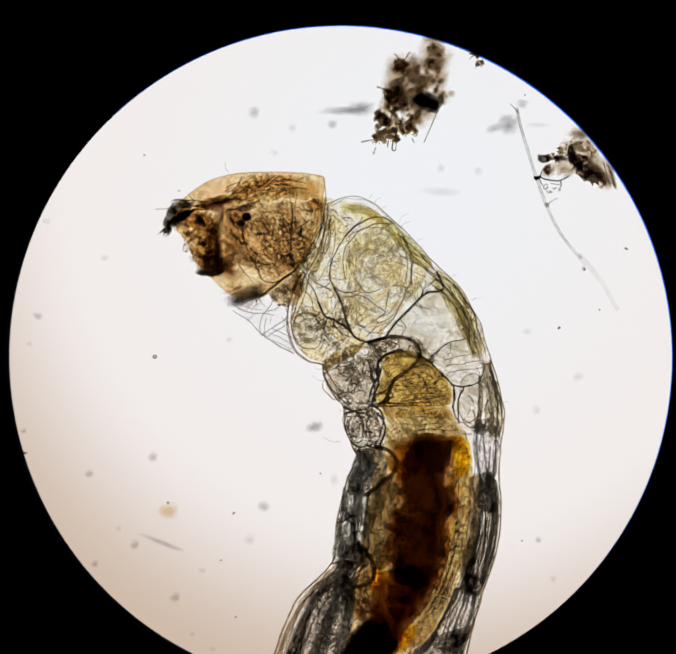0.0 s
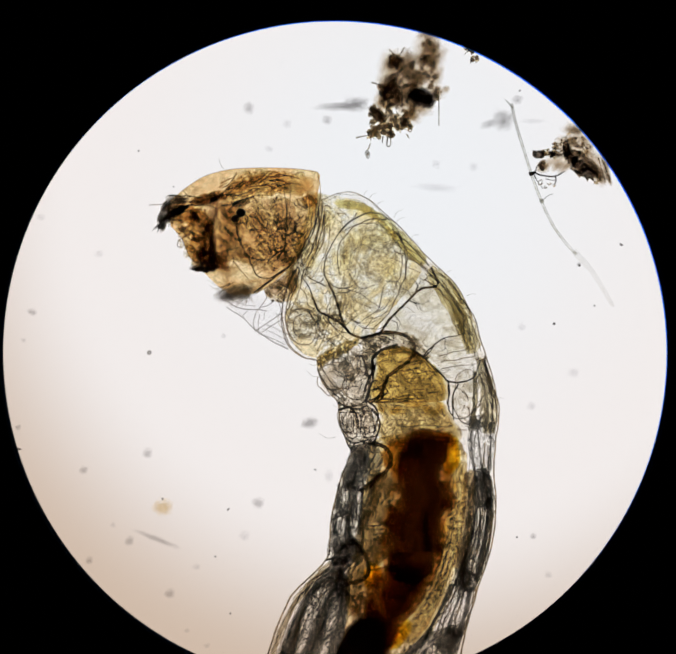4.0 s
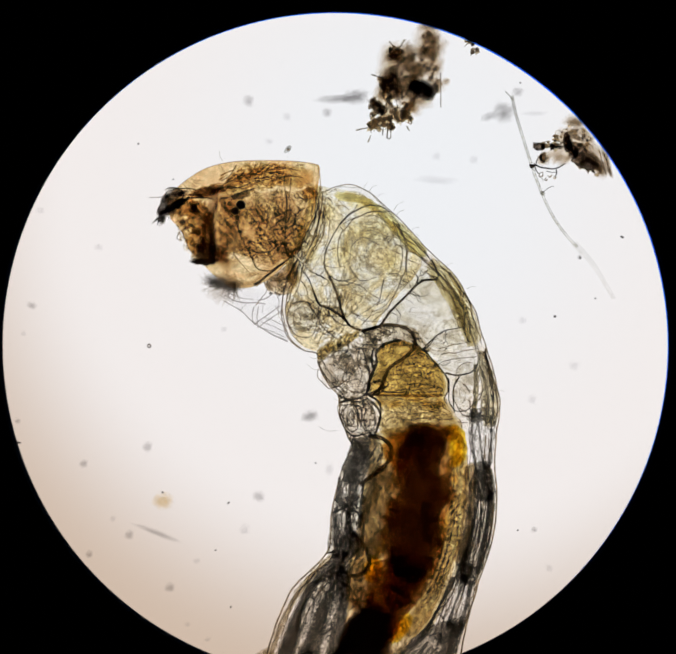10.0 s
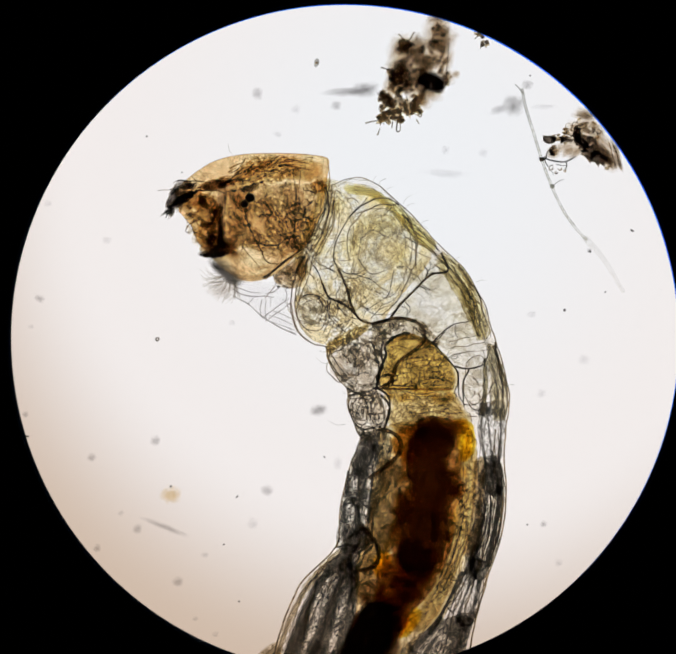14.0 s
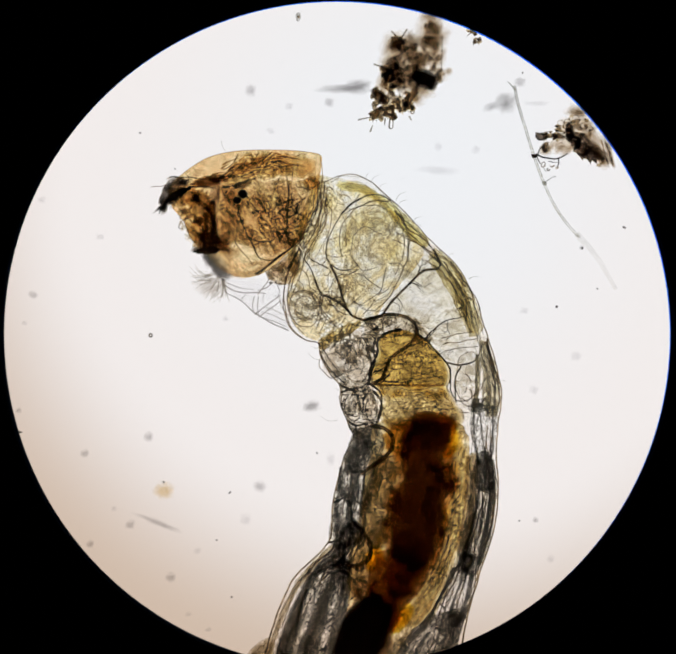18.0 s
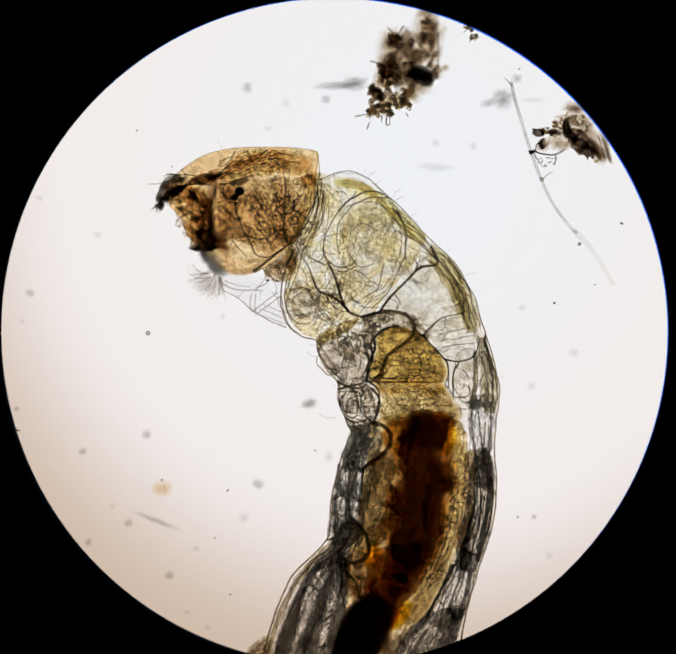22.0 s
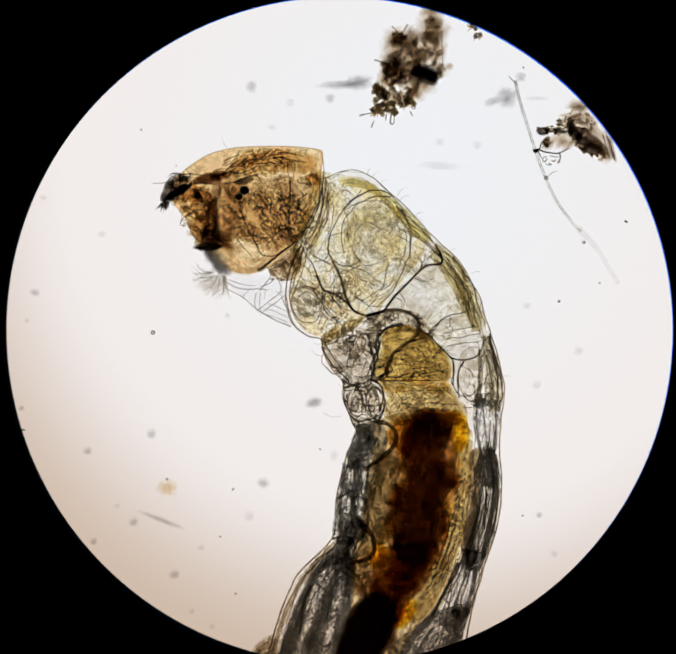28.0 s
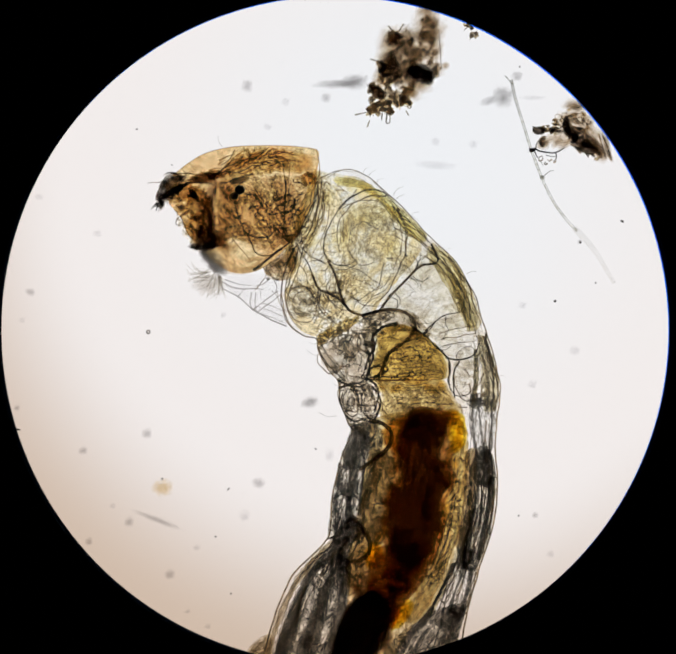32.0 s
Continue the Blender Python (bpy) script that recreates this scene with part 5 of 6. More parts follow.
def head():
    top = [(748, 398), (743, 374), (690, 366), (610, 364), (540, 368), (485, 382), (448, 403), (420, 424), (402, 440), (392, 456)]
    low = [(733, 500), (704, 560), (655, 618), (612, 650), (565, 660), (520, 645), (478, 606), (446, 570), (428, 530), (402, 500)]
    capsule = part("head_capsule", strip(top, low, 0.0112, n=70, m=32, square=3.2, flat=True), HEAD, larva, "amber see-through head capsule")
    bm = bmesh.new()
    tube(bm, top[1:8], 0.9, z=ZF, n=60)
    tube(bm, [(743, 374), (749, 410), (747, 450), (738, 490), (715, 538), (690, 582)], 1.3, z=ZF, n=30)
    part("capsule_edge", bm, RIM, capsule, "brown rim of the head capsule")
    part("head_muscle", strip([(735, 446), (700, 432), (650, 432), (590, 434), (545, 440), (496, 448)], [(712, 556), (686, 590), (632, 606), (590, 594), (555, 582), (500, 590)], 0.009, n=50, rough=9, seed=50, shells=4),
         HEADMASS, capsule, "brown veined muscle in the head")
    part("brow_muscle", strip([(738, 384), (680, 372), (610, 370), (548, 378)], [(738, 434), (690, 424), (610, 434), (508, 462)], 0.006, n=40, rough=8, seed=51, shells=3), BROW, capsule, "golden-brown brow muscle")
    for u, v, ru, rv, turn in ((600, 392, 60, 14, -6), (680, 390, 50, 14, 0), (560, 412, 44, 14, -24), (715, 400, 24, 22, 0), (640, 412, 60, 12, -8), (724, 440, 16, 20, 0), (520, 430, 30, 10, -20), (690, 420, 40, 14, 0)):
        soft_lump("brow_muscle", SOFT_GOLD, u, v, ru, rv, turn, capsule, ZF + 0.002, "soft golden-brown brow muscle")
    part("brow_muscle", blob(724, 442, 18, 15, 0.004, seed=52, rough=0.7, shells=3, freq=2.6), BROW, capsule)
    for i, (u, v, ru, rv, turn) in enumerate(((468, 500, 26, 36, 0), (440, 470, 28, 20, 10), (462, 550, 20, 28, -20), (486, 436, 42, 11, -14), (488, 540, 14, 46, 4))):
        part("jaw_muscle", blob(u, v, ru, rv, 0.006, turn=turn, z=ZF + 0.002 * (i % 3 - 1), seed=90 + i, rough=0.75, shells=3, freq=3.0, fine=4), HEADBROWN, capsule, "brown jaw muscle in the head")
    for u, v, ru, rv, turn in ((498, 440, 32, 15, -8), (500, 436, 18, 9, -20), (499, 480, 13, 38, 4), (499, 535, 10, 40, -3), (512, 576, 26, 20, 0), (498, 548, 12, 42, 0), (478, 500, 18, 8, 20), (455, 480, 12, 6, -10), (468, 530, 10, 10, 0), (430, 505, 10, 6, 0), (506, 578, 24, 14, 14), (474, 562, 12, 16, 30), (524, 594, 18, 8, 20), (466, 441, 26, 6, -4), (508, 465, 5, 22, 0), (440, 520, 14, 5, -25)):
        soft_lump("jaw_band", SOFT_RUST, u, v, ru, rv, turn, capsule, ZF + 0.004, "dark brown chitin band of the jaw")
    for u, v, ru, rv, turn in ((484, 586, 26, 14, 10), (500, 572, 16, 20, -20), (462, 596, 16, 8, 0), (416, 468, 18, 8, -28), (398, 484, 12, 7, -45), (470, 566, 8, 12, 20), (408, 462, 22, 9, -40), (384, 500, 8, 12, 20), (394, 454, 16, 12, -40), (380, 482, 9, 18, 10), (424, 440, 22, 8, -10)):
        soft_lump("mouth_brush", SOFT_JAW, u, v, ru, rv, turn, capsule, ZF + 0.003, "dark matted bristles of the mouth")
    for u, v, ru, rv, turn in ((562, 652, 40, 10, -6), (528, 602, 16, 40, -20), (622, 626, 40, 12, -38), (592, 646, 30, 9, -26), (640, 598, 34, 10, -30), (545, 566, 20, 10, 10), (655, 632, 26, 16, -30), (530, 520, 26, 60, 0), (520, 560, 24, 40, 0), (512, 592, 36, 22, 20), (540, 470, 30, 24, 0), (470, 470, 30, 20, 0), (526, 580, 16, 26, 20), (545, 600, 20, 16, 0), (590, 628, 26, 8, -12)):
        soft_lump("cheek_muscle", SOFT_CHEEK, u, v, ru, rv, turn, capsule, ZF + 0.003, "soft amber muscle at the bottom of the head")
    for i, (u, v, r) in enumerate(((565, 467, 11.3), (552.5, 481.5, 9.2))):
        part("eye_spot", blob(u, v, r, r * 0.95, 0.0012, z=ZF + 0.0105, seed=i, rough=0.1), EYE, capsule, "round black eye spot")
    part("eye_shade", blob(564, 446, 22, 8, 0.002, z=ZF + 0.009, turn=-14, rough=0.4, shells=3), SMOKY, capsule, "smoky grey patch over the eye")
    # mouthparts
    part("jaw_tip", strip([(432, 428), (404, 428), (384, 446), (374, 470), (372, 492)], [(440, 452), (420, 452), (404, 462), (394, 480), (388, 500)], 0.004, n=30, m=14, rough=4, seed=54, z=ZF + 0.003, shells=3), SMOKY, capsule, "smoky grey tip of the jaw")
    bm = strip([(446, 448), (420, 453), (400, 463), (386, 477), (376, 492)], [(446, 456), (426, 470), (410, 478), (394, 484), (380, 498)], 0.003, n=40, m=14, rough=5, grain=0.09, seed=55, z=ZF + 0.002)
    part("mandible", bm, CHITIN, capsule, "black hooked mandible")
    bm = strip([(512, 594), (498, 588), (475, 592), (448, 600)], [(516, 598), (500, 606), (480, 607), (450, 603)], 0.003, n=30, m=12, rough=4, grain=0.09, seed=56, z=ZF + 0.002)
    part("chin_plate", bm, CHITIN, capsule, "black toothed chin plate")
    rng = random.Random(9)
    for i in range(34):
        f = rng.random()
        u, v = 412 - 38 * f + rng.uniform(-4, 14), 470 + 26 * f + rng.uniform(-6, 6)
        q = rng.uniform(95, 150)
        s = rng.uniform(10, 26)
        part("mouth_bristle", line([(u, v), (u + s * math.cos(math.radians(q)), v + s * math.sin(math.radians(q)))], rng.uniform(1.6, 3.4), 0.6, z=ZF + rng.uniform(-0.003, 0.004), n=5, seg=5), SMOKY if i % 3 else CHITIN, capsule)
    for pts, r in (([(430, 436), (405, 428), (388, 432)], 1.3), ([(395, 436), (376, 448), (352, 452)], 1.0), ([(400, 446), (378, 468), (372, 488)], 1.2), ([(424, 505), (438, 520), (420, 532), (416, 546), (428, 548)], 1.4),
                   ([(428, 528), (440, 552), (462, 568)], 1.3), ([(440, 552), (452, 578), (472, 582)], 1.2), ([(430, 416), (442, 432), (430, 440)], 1.1), ([(412, 426), (418, 440), (408, 448)], 1.0),
                   ([(418, 500), (432, 512), (446, 510)], 1.4), ([(450, 590), (465, 584), (482, 588)], 1.4)):
        part("mouth_fold", line(pts, r, r * 0.6, z=ZF + 0.005, wave=4, seed=int(pts[0][1])), VEIN, capsule)
    for i, (u, v, ru, rv) in enumerate(((432, 530, 14, 22), (448, 560, 16, 18), (412, 486, 14, 10), (470, 585, 18, 14), (424, 505, 12, 14))):
        part("mouth_lobe", blob(u, v, ru, rv, 0.003, seed=60 + i, rough=0.6, shells=3, freq=3.0), THORAXLOBE if i != 3 else HEADBROWN, capsule)
    # veins of the head
    for pts, r in (([(553, 490), (560, 520), (570, 550), (582, 568), (605, 576), (632, 574), (650, 560), (664, 554)], 1.9), ([(582, 570), (594, 598), (608, 616), (632, 620), (660, 604), (684, 588)], 1.7),
                   ([(672, 445), (672, 480), (668, 515), (668, 550), (672, 575), (684, 590)], 2.0), ([(668, 520), (690, 512), (690, 490), (676, 478)], 1.5), ([(668, 530), (652, 515), (632, 522), (622, 528)], 1.2),
                   ([(650, 470), (662, 490), (668, 512)], 1.2), ([(684, 508), (700, 498), (712, 500)], 1.0), ([(668, 545), (680, 535), (692, 528)], 1.1), ([(663, 400), (667, 430), (672, 450)], 1.2), ([(684, 405), (682, 430), (676, 455)], 1.1),
                   ([(632, 574), (628, 585), (645, 594), (660, 604)], 1.1), ([(664, 554), (650, 568), (652, 584)], 1.4), ([(520, 452), (548, 446), (578, 434), (596, 428)], 1.8), ([(500, 432), (530, 418), (560, 402), (575, 388)], 2.0),
                   ([(486, 436), (520, 428), (560, 424), (600, 412), (650, 404)], 1.6), ([(395, 430), (430, 428), (470, 432), (500, 432)], 1.6), ([(440, 452), (475, 450), (505, 455)], 1.8), ([(520, 410), (545, 395), (556, 375)], 1.3),
                   ([(560, 408), (585, 392), (600, 372)], 1.3), ([(575, 405), (615, 385), (635, 370)], 1.3), ([(598, 654), (625, 632), (655, 607), (684, 590)], 3.0), ([(548, 582), (575, 612), (590, 636)], 1.2), ([(600, 655), (618, 645), (626, 660)], 1.0),
                   ([(545, 590), (552, 568), (570, 566), (588, 572)], 1.0), ([(530, 460), (522, 468), (532, 480)], 1.2), ([(745, 470), (725, 520), (700, 560), (676, 590)], 1.5), ([(740, 490), (722, 535), (690, 580)], 1.3),
                   ([(670, 640), (690, 610), (700, 590)], 1.6), ([(600, 700), (622, 670), (628, 640)], 1.0)):
        part("head_vein", line(pts, r, r * 0.6, z=ZF + 0.0085, wave=4, seed=int(pts[0][0])), WALL if r > 1.25 else VEIN, capsule, "dark thread in the head")
    rng = random.Random(31)
    inside = lambda u, v: 515 < u < 735 and 430 < v < 615
    for i in range(34):
        u, v = rng.uniform(525, 720), rng.uniform(440, 595)
        branches("head_vein", VEIN if i % 2 else WALL, u, v, rng.uniform(0, 360), rng.uniform(14, 26), 1.5, 1, rng, ZF + rng.uniform(0.003, 0.009), 60, inside, capsule)
    for i in range(16):
        branches("head_vein", WALL, rng.gauss(672, 22), rng.gauss(525, 34), rng.uniform(0, 360), rng.uniform(16, 26), 1.7, 1, rng, ZF + 0.009, 45, inside, capsule)
    for i in range(46):
        f = rng.random()
        u, v = 500 + 180 * f + rng.uniform(-15, 10), max(384, 430 - 30 * f + rng.uniform(-30, 10))
        h, s = math.radians(rng.gauss(-32 + 28 * f, 12)), rng.uniform(10, 22)
        part("brow_fibre", line([(u, v), (u + s * math.cos(h), v + s * math.sin(h)), (u + 2 * s * math.cos(h), max(378, v + 2 * s * math.sin(h) + 3))], rng.uniform(1.2, 2.6), 0.8, z=ZF + 0.008, n=8, seg=5, wave=5, seed=i), RIM if i % 3 else VEIN, capsule)


LEG = {}


def front_leg():
    """The stubby front leg: a clear sleeve with a tuft of bristles that is pushed out from under the head."""
    LEG["sleeve"] = part("leg_sleeve", strip([(672, 655), (640, 660), (600, 662), (560, 660), (530, 668)], [(674, 782), (640, 768), (600, 745), (560, 712), (530, 690)], 0.006, n=36, m=20, z=ZF - 0.003, seed=70),
                         MEMBRANE, larva, "clear soft sleeve of the front leg")
    for pts, r in (([(672, 782), (640, 769), (600, 746), (560, 713), (524, 692)], 1.7), ([(524, 678), (545, 690), (568, 695), (596, 694), (620, 697)], 1.5), ([(530, 672), (560, 684), (590, 688)], 1.0), ([(594, 746), (620, 724), (654, 700)], 1.6),
                   ([(602, 752), (628, 732), (660, 708)], 1.4), ([(592, 704), (588, 724), (592, 744)], 1.4), ([(602, 704), (600, 726), (604, 750)], 1.2), ([(612, 700), (612, 718)], 1.0), ([(610, 738), (636, 748), (664, 760)], 1.0), ([(618, 728), (644, 738), (666, 748)], 1.0),
                   ([(606, 750), (634, 760), (664, 772)], 1.0), ([(640, 668), (650, 690), (646, 706)], 1.2), ([(634, 672), (618, 684), (600, 690)], 1.3), ([(560, 712), (572, 700), (580, 694)], 0.9), ([(640, 700), (652, 716), (660, 736)], 1.0)):
        part("leg_fold", line(pts, r, r * 0.7, z=ZF - 0.001, wave=1.5, seed=len(pts)), LEGFOLD, LEG["sleeve"], "grey crisp fold of the sleeve")
    for u, v, r in ((630, 672, 4), (642, 670, 3), (650, 675, 3)):
        part("leg_knot", blob(u, v, r, r * 0.8, r * U * 0.6, z=ZF - 0.001, seed=int(u), rough=0.6, fine=2), GRANULE, LEG["sleeve"])
    LEG["pad"] = part("leg_pad", strip([(472, 604), (488, 616), (502, 636), (512, 658)], [(466, 610), (476, 628), (488, 648), (500, 664)], 0.003, n=24, m=14, rough=4, grain=0.06, seed=71, z=ZF - 0.006, shells=5, ragged=0.6), PAD, larva,
                      "slate-grey pad at the tip of the front leg")
    for u, v, ru, rv, turn in ((482, 610, 28, 16, 46), (506, 640, 34, 20, 50), (494, 626, 44, 22, 52), (512, 652, 26, 14, 20), (478, 618, 22, 12, 50)):
        soft_lump("pad_lobe", SOFT_SLATE, u, v, ru, rv, turn, LEG["pad"], ZF - 0.007, "soft slate-grey lobe")
    LEG["brush"] = soft_lump("leg_brush", SOFT_BRUSH, 488, 684, 36, 26, 10, larva, ZF - 0.008, "pale brown soft brush of the front leg")
    frame_of_brush = LEG["brush"].matrix_basis.inverted()
    rng = random.Random(4)
    for i in range(80):
        w = rng.uniform(-18, 18)
        u, v = 504 + w, 660 + 0.3 * w + rng.gauss(0, 4)
        q = 128 - 3.2 * w + rng.gauss(0, 9)
        s = rng.uniform(28, 56)
        k = rng.uniform(-6, 26)
        bm = line([(u, v), (u + s * 0.55 * math.cos(math.radians(q)), v + s * 0.55 * math.sin(math.radians(q))), (u + s * math.cos(math.radians(q + k)), v + s * math.sin(math.radians(q + k)))],
                  rng.uniform(0.7, 1.5), 0.6, z=ZF - 0.006 + rng.uniform(-0.002, 0.002), n=7, seg=5)
        bm.transform(frame_of_brush)
        part("bristle", bm, GREYBRUSH, LEG["brush"])


def hairs():
    for u, v, h, s in ((525, 366, -130, 26), (745, 850, 190, 30), (786, 990, 175, 42), (920, 480, -60, 30), (925, 492, -50, 24), (1090, 662, -30, 22), (862, 438, -60, 24), (850, 432, -80, 18),
                       (742, 822, 170, 18), (1040, 612, -50, 18), (960, 528, -45, 20), (795, 920, 180, 16), (1163, 900, -20, 14), (880, 452, -50, 20)):
        c, d = math.cos(math.radians(h)), math.sin(math.radians(h))
        e = math.radians(h + 18)
        part("hair", line([(u, v), (u + s * 0.5 * c, v + s * 0.5 * d), (u + s * math.cos(e), v + s * math.sin(e))], 0.6, 0.35, n=8, seg=5), FAINT, larva, "fine pale hair")


# ---- dirt and small life in the water ----
SPECK_DARK = soft_speck("dark_soft_speck", (0.09, 0.08, 0.078))
SPECK = soft_speck("grey_soft_speck", (0.30, 0.285, 0.29))
SPECK_FAINT = soft_speck("faint_soft_speck", (0.68, 0.67, 0.68))
SPECK_YELLOW = soft_speck("yellow_soft_speck", (0.74, 0.56, 0.30), 0.3)
SPECK_SHARP = soft_speck("sharp_speck", (0.10, 0.09, 0.09), 0.6)


def unit_speck(mat):
    bm = bmesh.new()
    bmesh.ops.create_icosphere(bm, subdivisions=3, radius=1.0)
    for w in bm.verts:
        w.co.z *= 0.5
    for f in bm.faces:
        f.smooth = True
    me = bpy.data.meshes.new("speck")
    bm.to_mesh(me)
    bm.free()
    me.materials.append(mat)
    return me


SOFT_BROWN = soft_speck("soft_brown_lump", (0.22, 0.155, 0.085), 0.35)
SOFT_TAN = soft_speck("soft_tan_lump", (0.42, 0.31, 0.19), 0.3)
SOFT_DARK = soft_speck("soft_dark_lump", (0.15, 0.105, 0.065), 0.4)
SOFT_JAW = soft_speck("soft_jaw_bristles", (0.045, 0.03, 0.02), 0.42)
SOFT_RUST = soft_speck("soft_brown_band", (0.15, 0.075, 0.032), 0.3)
SOFT_FOOD = soft_speck("soft_brown_food", (0.28, 0.125, 0.036), 0.1)
SOFT_PITCH = soft_speck("soft_black_food", (0.11, 0.055, 0.024), 0.15)
SOFT_RUSTFOOD = soft_speck("soft_rust_food", (0.25, 0.075, 0.010), 0.15)
SOFT_SAC = soft_speck("soft_amber_blend", (0.86, 0.72, 0.37), 0.15)
SOFT_TOFFEE = soft_speck("soft_toffee_food", (0.50, 0.30, 0.09), 0.3)
SOFT_ORANGE = soft_speck("soft_orange_lining", (1.0, 0.66, 0.09), 0.2)
SOFT_LEMON = soft_speck("soft_lemon_tissue", (1.0, 0.955, 0.64), 0.1)
SOFT_SMUDGE = soft_speck("soft_grey_tissue", (0.86, 0.835, 0.73), 0.0)
SOFT_GOLD = soft_speck("soft_golden_brow", (0.80, 0.60, 0.36), 0.1)
SOFT_CHEEK = soft_speck("soft_brown_cheek", (0.52, 0.36, 0.20), 0.1)
SOFT_SLATE = soft_speck("soft_slate_lobe", (0.13, 0.118, 0.11), 0.15)
SOFT_BRUSH = soft_speck("soft_brush", (0.56, 0.50, 0.44), 0.15)
SOFT_PALE = soft_speck("soft_pale_lump", (0.66, 0.56, 0.44), 0.4)
SOFT_BLACK = soft_speck("soft_black_grain", (0.014, 0.010, 0.008), 0.6)
UNIT = {}


def soft_lump(name, mat, u, v, ru, rv, turn, parent, z=ZF, label=""):
    """A lump of loose matter that thins out towards its rim."""
    if mat not in UNIT:
        UNIT[mat] = unit_speck(mat)
    ob = tagged(new(name, UNIT[mat]), label)
    ob.parent = parent
    ob.matrix_basis = Matrix.Translation(pl(u, v, z)) @ pose(0, 0, 0, 0, 0, -turn) @ Matrix.Diagonal((1.2 * ru * U, 1.2 * rv * U, min(ru, rv) * U, 1))
    return ob


def debris_clump():
    clump = tagged(new("debris_clump"), "ragged brown clump of detritus with a black grain", "debris")
    rng = random.Random(12)
    for mat, spots in ((SOFT_TAN, ((1000, 70, 34, 40, 0), (1012, 100, 38, 34, 20), (985, 130, 46, 44, 0), (925, 120, 40, 34, 0), (965, 165, 52, 40, 0), (912, 150, 28, 50, 10), (1020, 185, 26, 20, 0), (960, 228, 34, 30, 20),
                                   (890, 228, 20, 20, 0), (985, 225, 30, 20, 20), (1000, 50, 24, 22, 0), (1015, 150, 24, 34, 0), (935, 205, 30, 30, 0), (890, 205, 20, 18, 0), (965, 245, 16, 12, 0))),
                       (SOFT_BROWN, ((922, 118, 24, 18, 10), (955, 118, 22, 34, 0), (1008, 112, 30, 15, -8), (948, 140, 24, 20, 0), (905, 180, 22, 30, 10), (925, 165, 22, 26, 0), (965, 165, 30, 22, 0), (985, 110, 22, 16, 0),
                                     (925, 200, 18, 26, 0), (880, 235, 14, 14, 30), (945, 190, 30, 18, 0), (975, 150, 26, 18, 0), (1012, 85, 18, 20, 0), (960, 215, 20, 14, 20))),
                       (SOFT_DARK, ((922, 178, 18, 30, 5), (925, 212, 10, 18, 0), (912, 160, 18, 16, 0), (958, 200, 26, 13, 0), (915, 122, 11, 11, 0)))):
        for u, v, ru, rv, turn in spots:
            soft_lump("lump", mat, u + rng.uniform(-3, 3), v + rng.uniform(-3, 3), ru, rv, turn + rng.uniform(-12, 12), clump, ZF - 0.002 + rng.uniform(-0.002, 0.002))
    for u, v, ru, rv, turn in ((986, 198, 31, 23, 14), (1002, 208, 16, 16, 30), (972, 192, 20, 14, 0)):
        soft_lump("grain", SOFT_BLACK, u, v, ru, rv, turn, clump, ZF + 0.003, "black rounded grain")
    for i in range(80):
        u, v = rng.choice(((925, 125), (955, 130), (1000, 110), (1005, 75), (915, 165), (950, 165), (980, 150), (930, 200), (960, 225), (1010, 160), (1018, 185)))
        r = rng.uniform(4, 10)
        soft_lump("crumb", rng.choice((SOFT_BROWN, SOFT_BROWN, SOFT_TAN, SOFT_DARK)), u + rng.gauss(0, 11), v + rng.gauss(0, 13), r, r * rng.uniform(0.5, 1.2), rng.uniform(0, 180), clump, ZF + rng.uniform(-0.001, 0.003))
    # sharper crumbs at the lower end
    core = ((905, 210, 22), (880, 240, 20), (905, 250, 22), (930, 258, 20), (950, 262, 12), (885, 275, 16), (905, 275, 14), (870, 285, 10), (895, 180, 12), (955, 240, 14), (925, 115, 16), (912, 285, 8), (905, 195, 14))
    for i, (u, v, r) in enumerate(core):
        part("lump", blob(u, v, r * 0.8, r * rng.uniform(0.6, 0.9), r * U * 0.6, turn=rng.uniform(0, 180), z=ZF + rng.uniform(-0.002, 0.002), seed=100 + i, rough=0.9, fine=4, freq=2.2, shells=5), DARKDEBRIS if i % 3 else DEBRIS, clump)
    for i in range(150):
        u, v, r = rng.choice(core)
        q, s = rng.uniform(0, 6.28), r * rng.uniform(0.3, 1.1)
        w = rng.uniform(2.5, 8)
        part("crumb", blob(u + s * math.cos(q), v + s * math.sin(q), w, w * rng.uniform(0.5, 1.0), w * U * 0.8, turn=rng.uniform(0, 180), z=ZF + rng.uniform(-0.003, 0.004), seed=i, rough=0.6, fine=2, freq=1.6),
             rng.choice((DARKCRUMB, DARKCRUMB, PALECRUMB)), clump)
    for u, v, r in ((882, 281, 9), (908, 272, 10), (910, 287, 8), (935, 262, 9), (952, 268, 8), (960, 275, 5), (865, 286, 6), (950, 245, 8), (893, 190, 6), (925, 108, 7)):
        ring = [(u + r * rng.uniform(0.8, 1.1) * math.cos(q), v + r * rng.uniform(0.8, 1.1) * math.sin(q)) for q in np.linspace(0, 6.0, 9)]
        part("shell_ring", line(ring[:rng.randint(4, 9)], rng.uniform(0.8, 1.7), 0.6, z=ZF + 0.003, n=22, seg=5, wave=5, seed=int(u)), DARKCRUMB, clump, "dark ring-shaped shell")
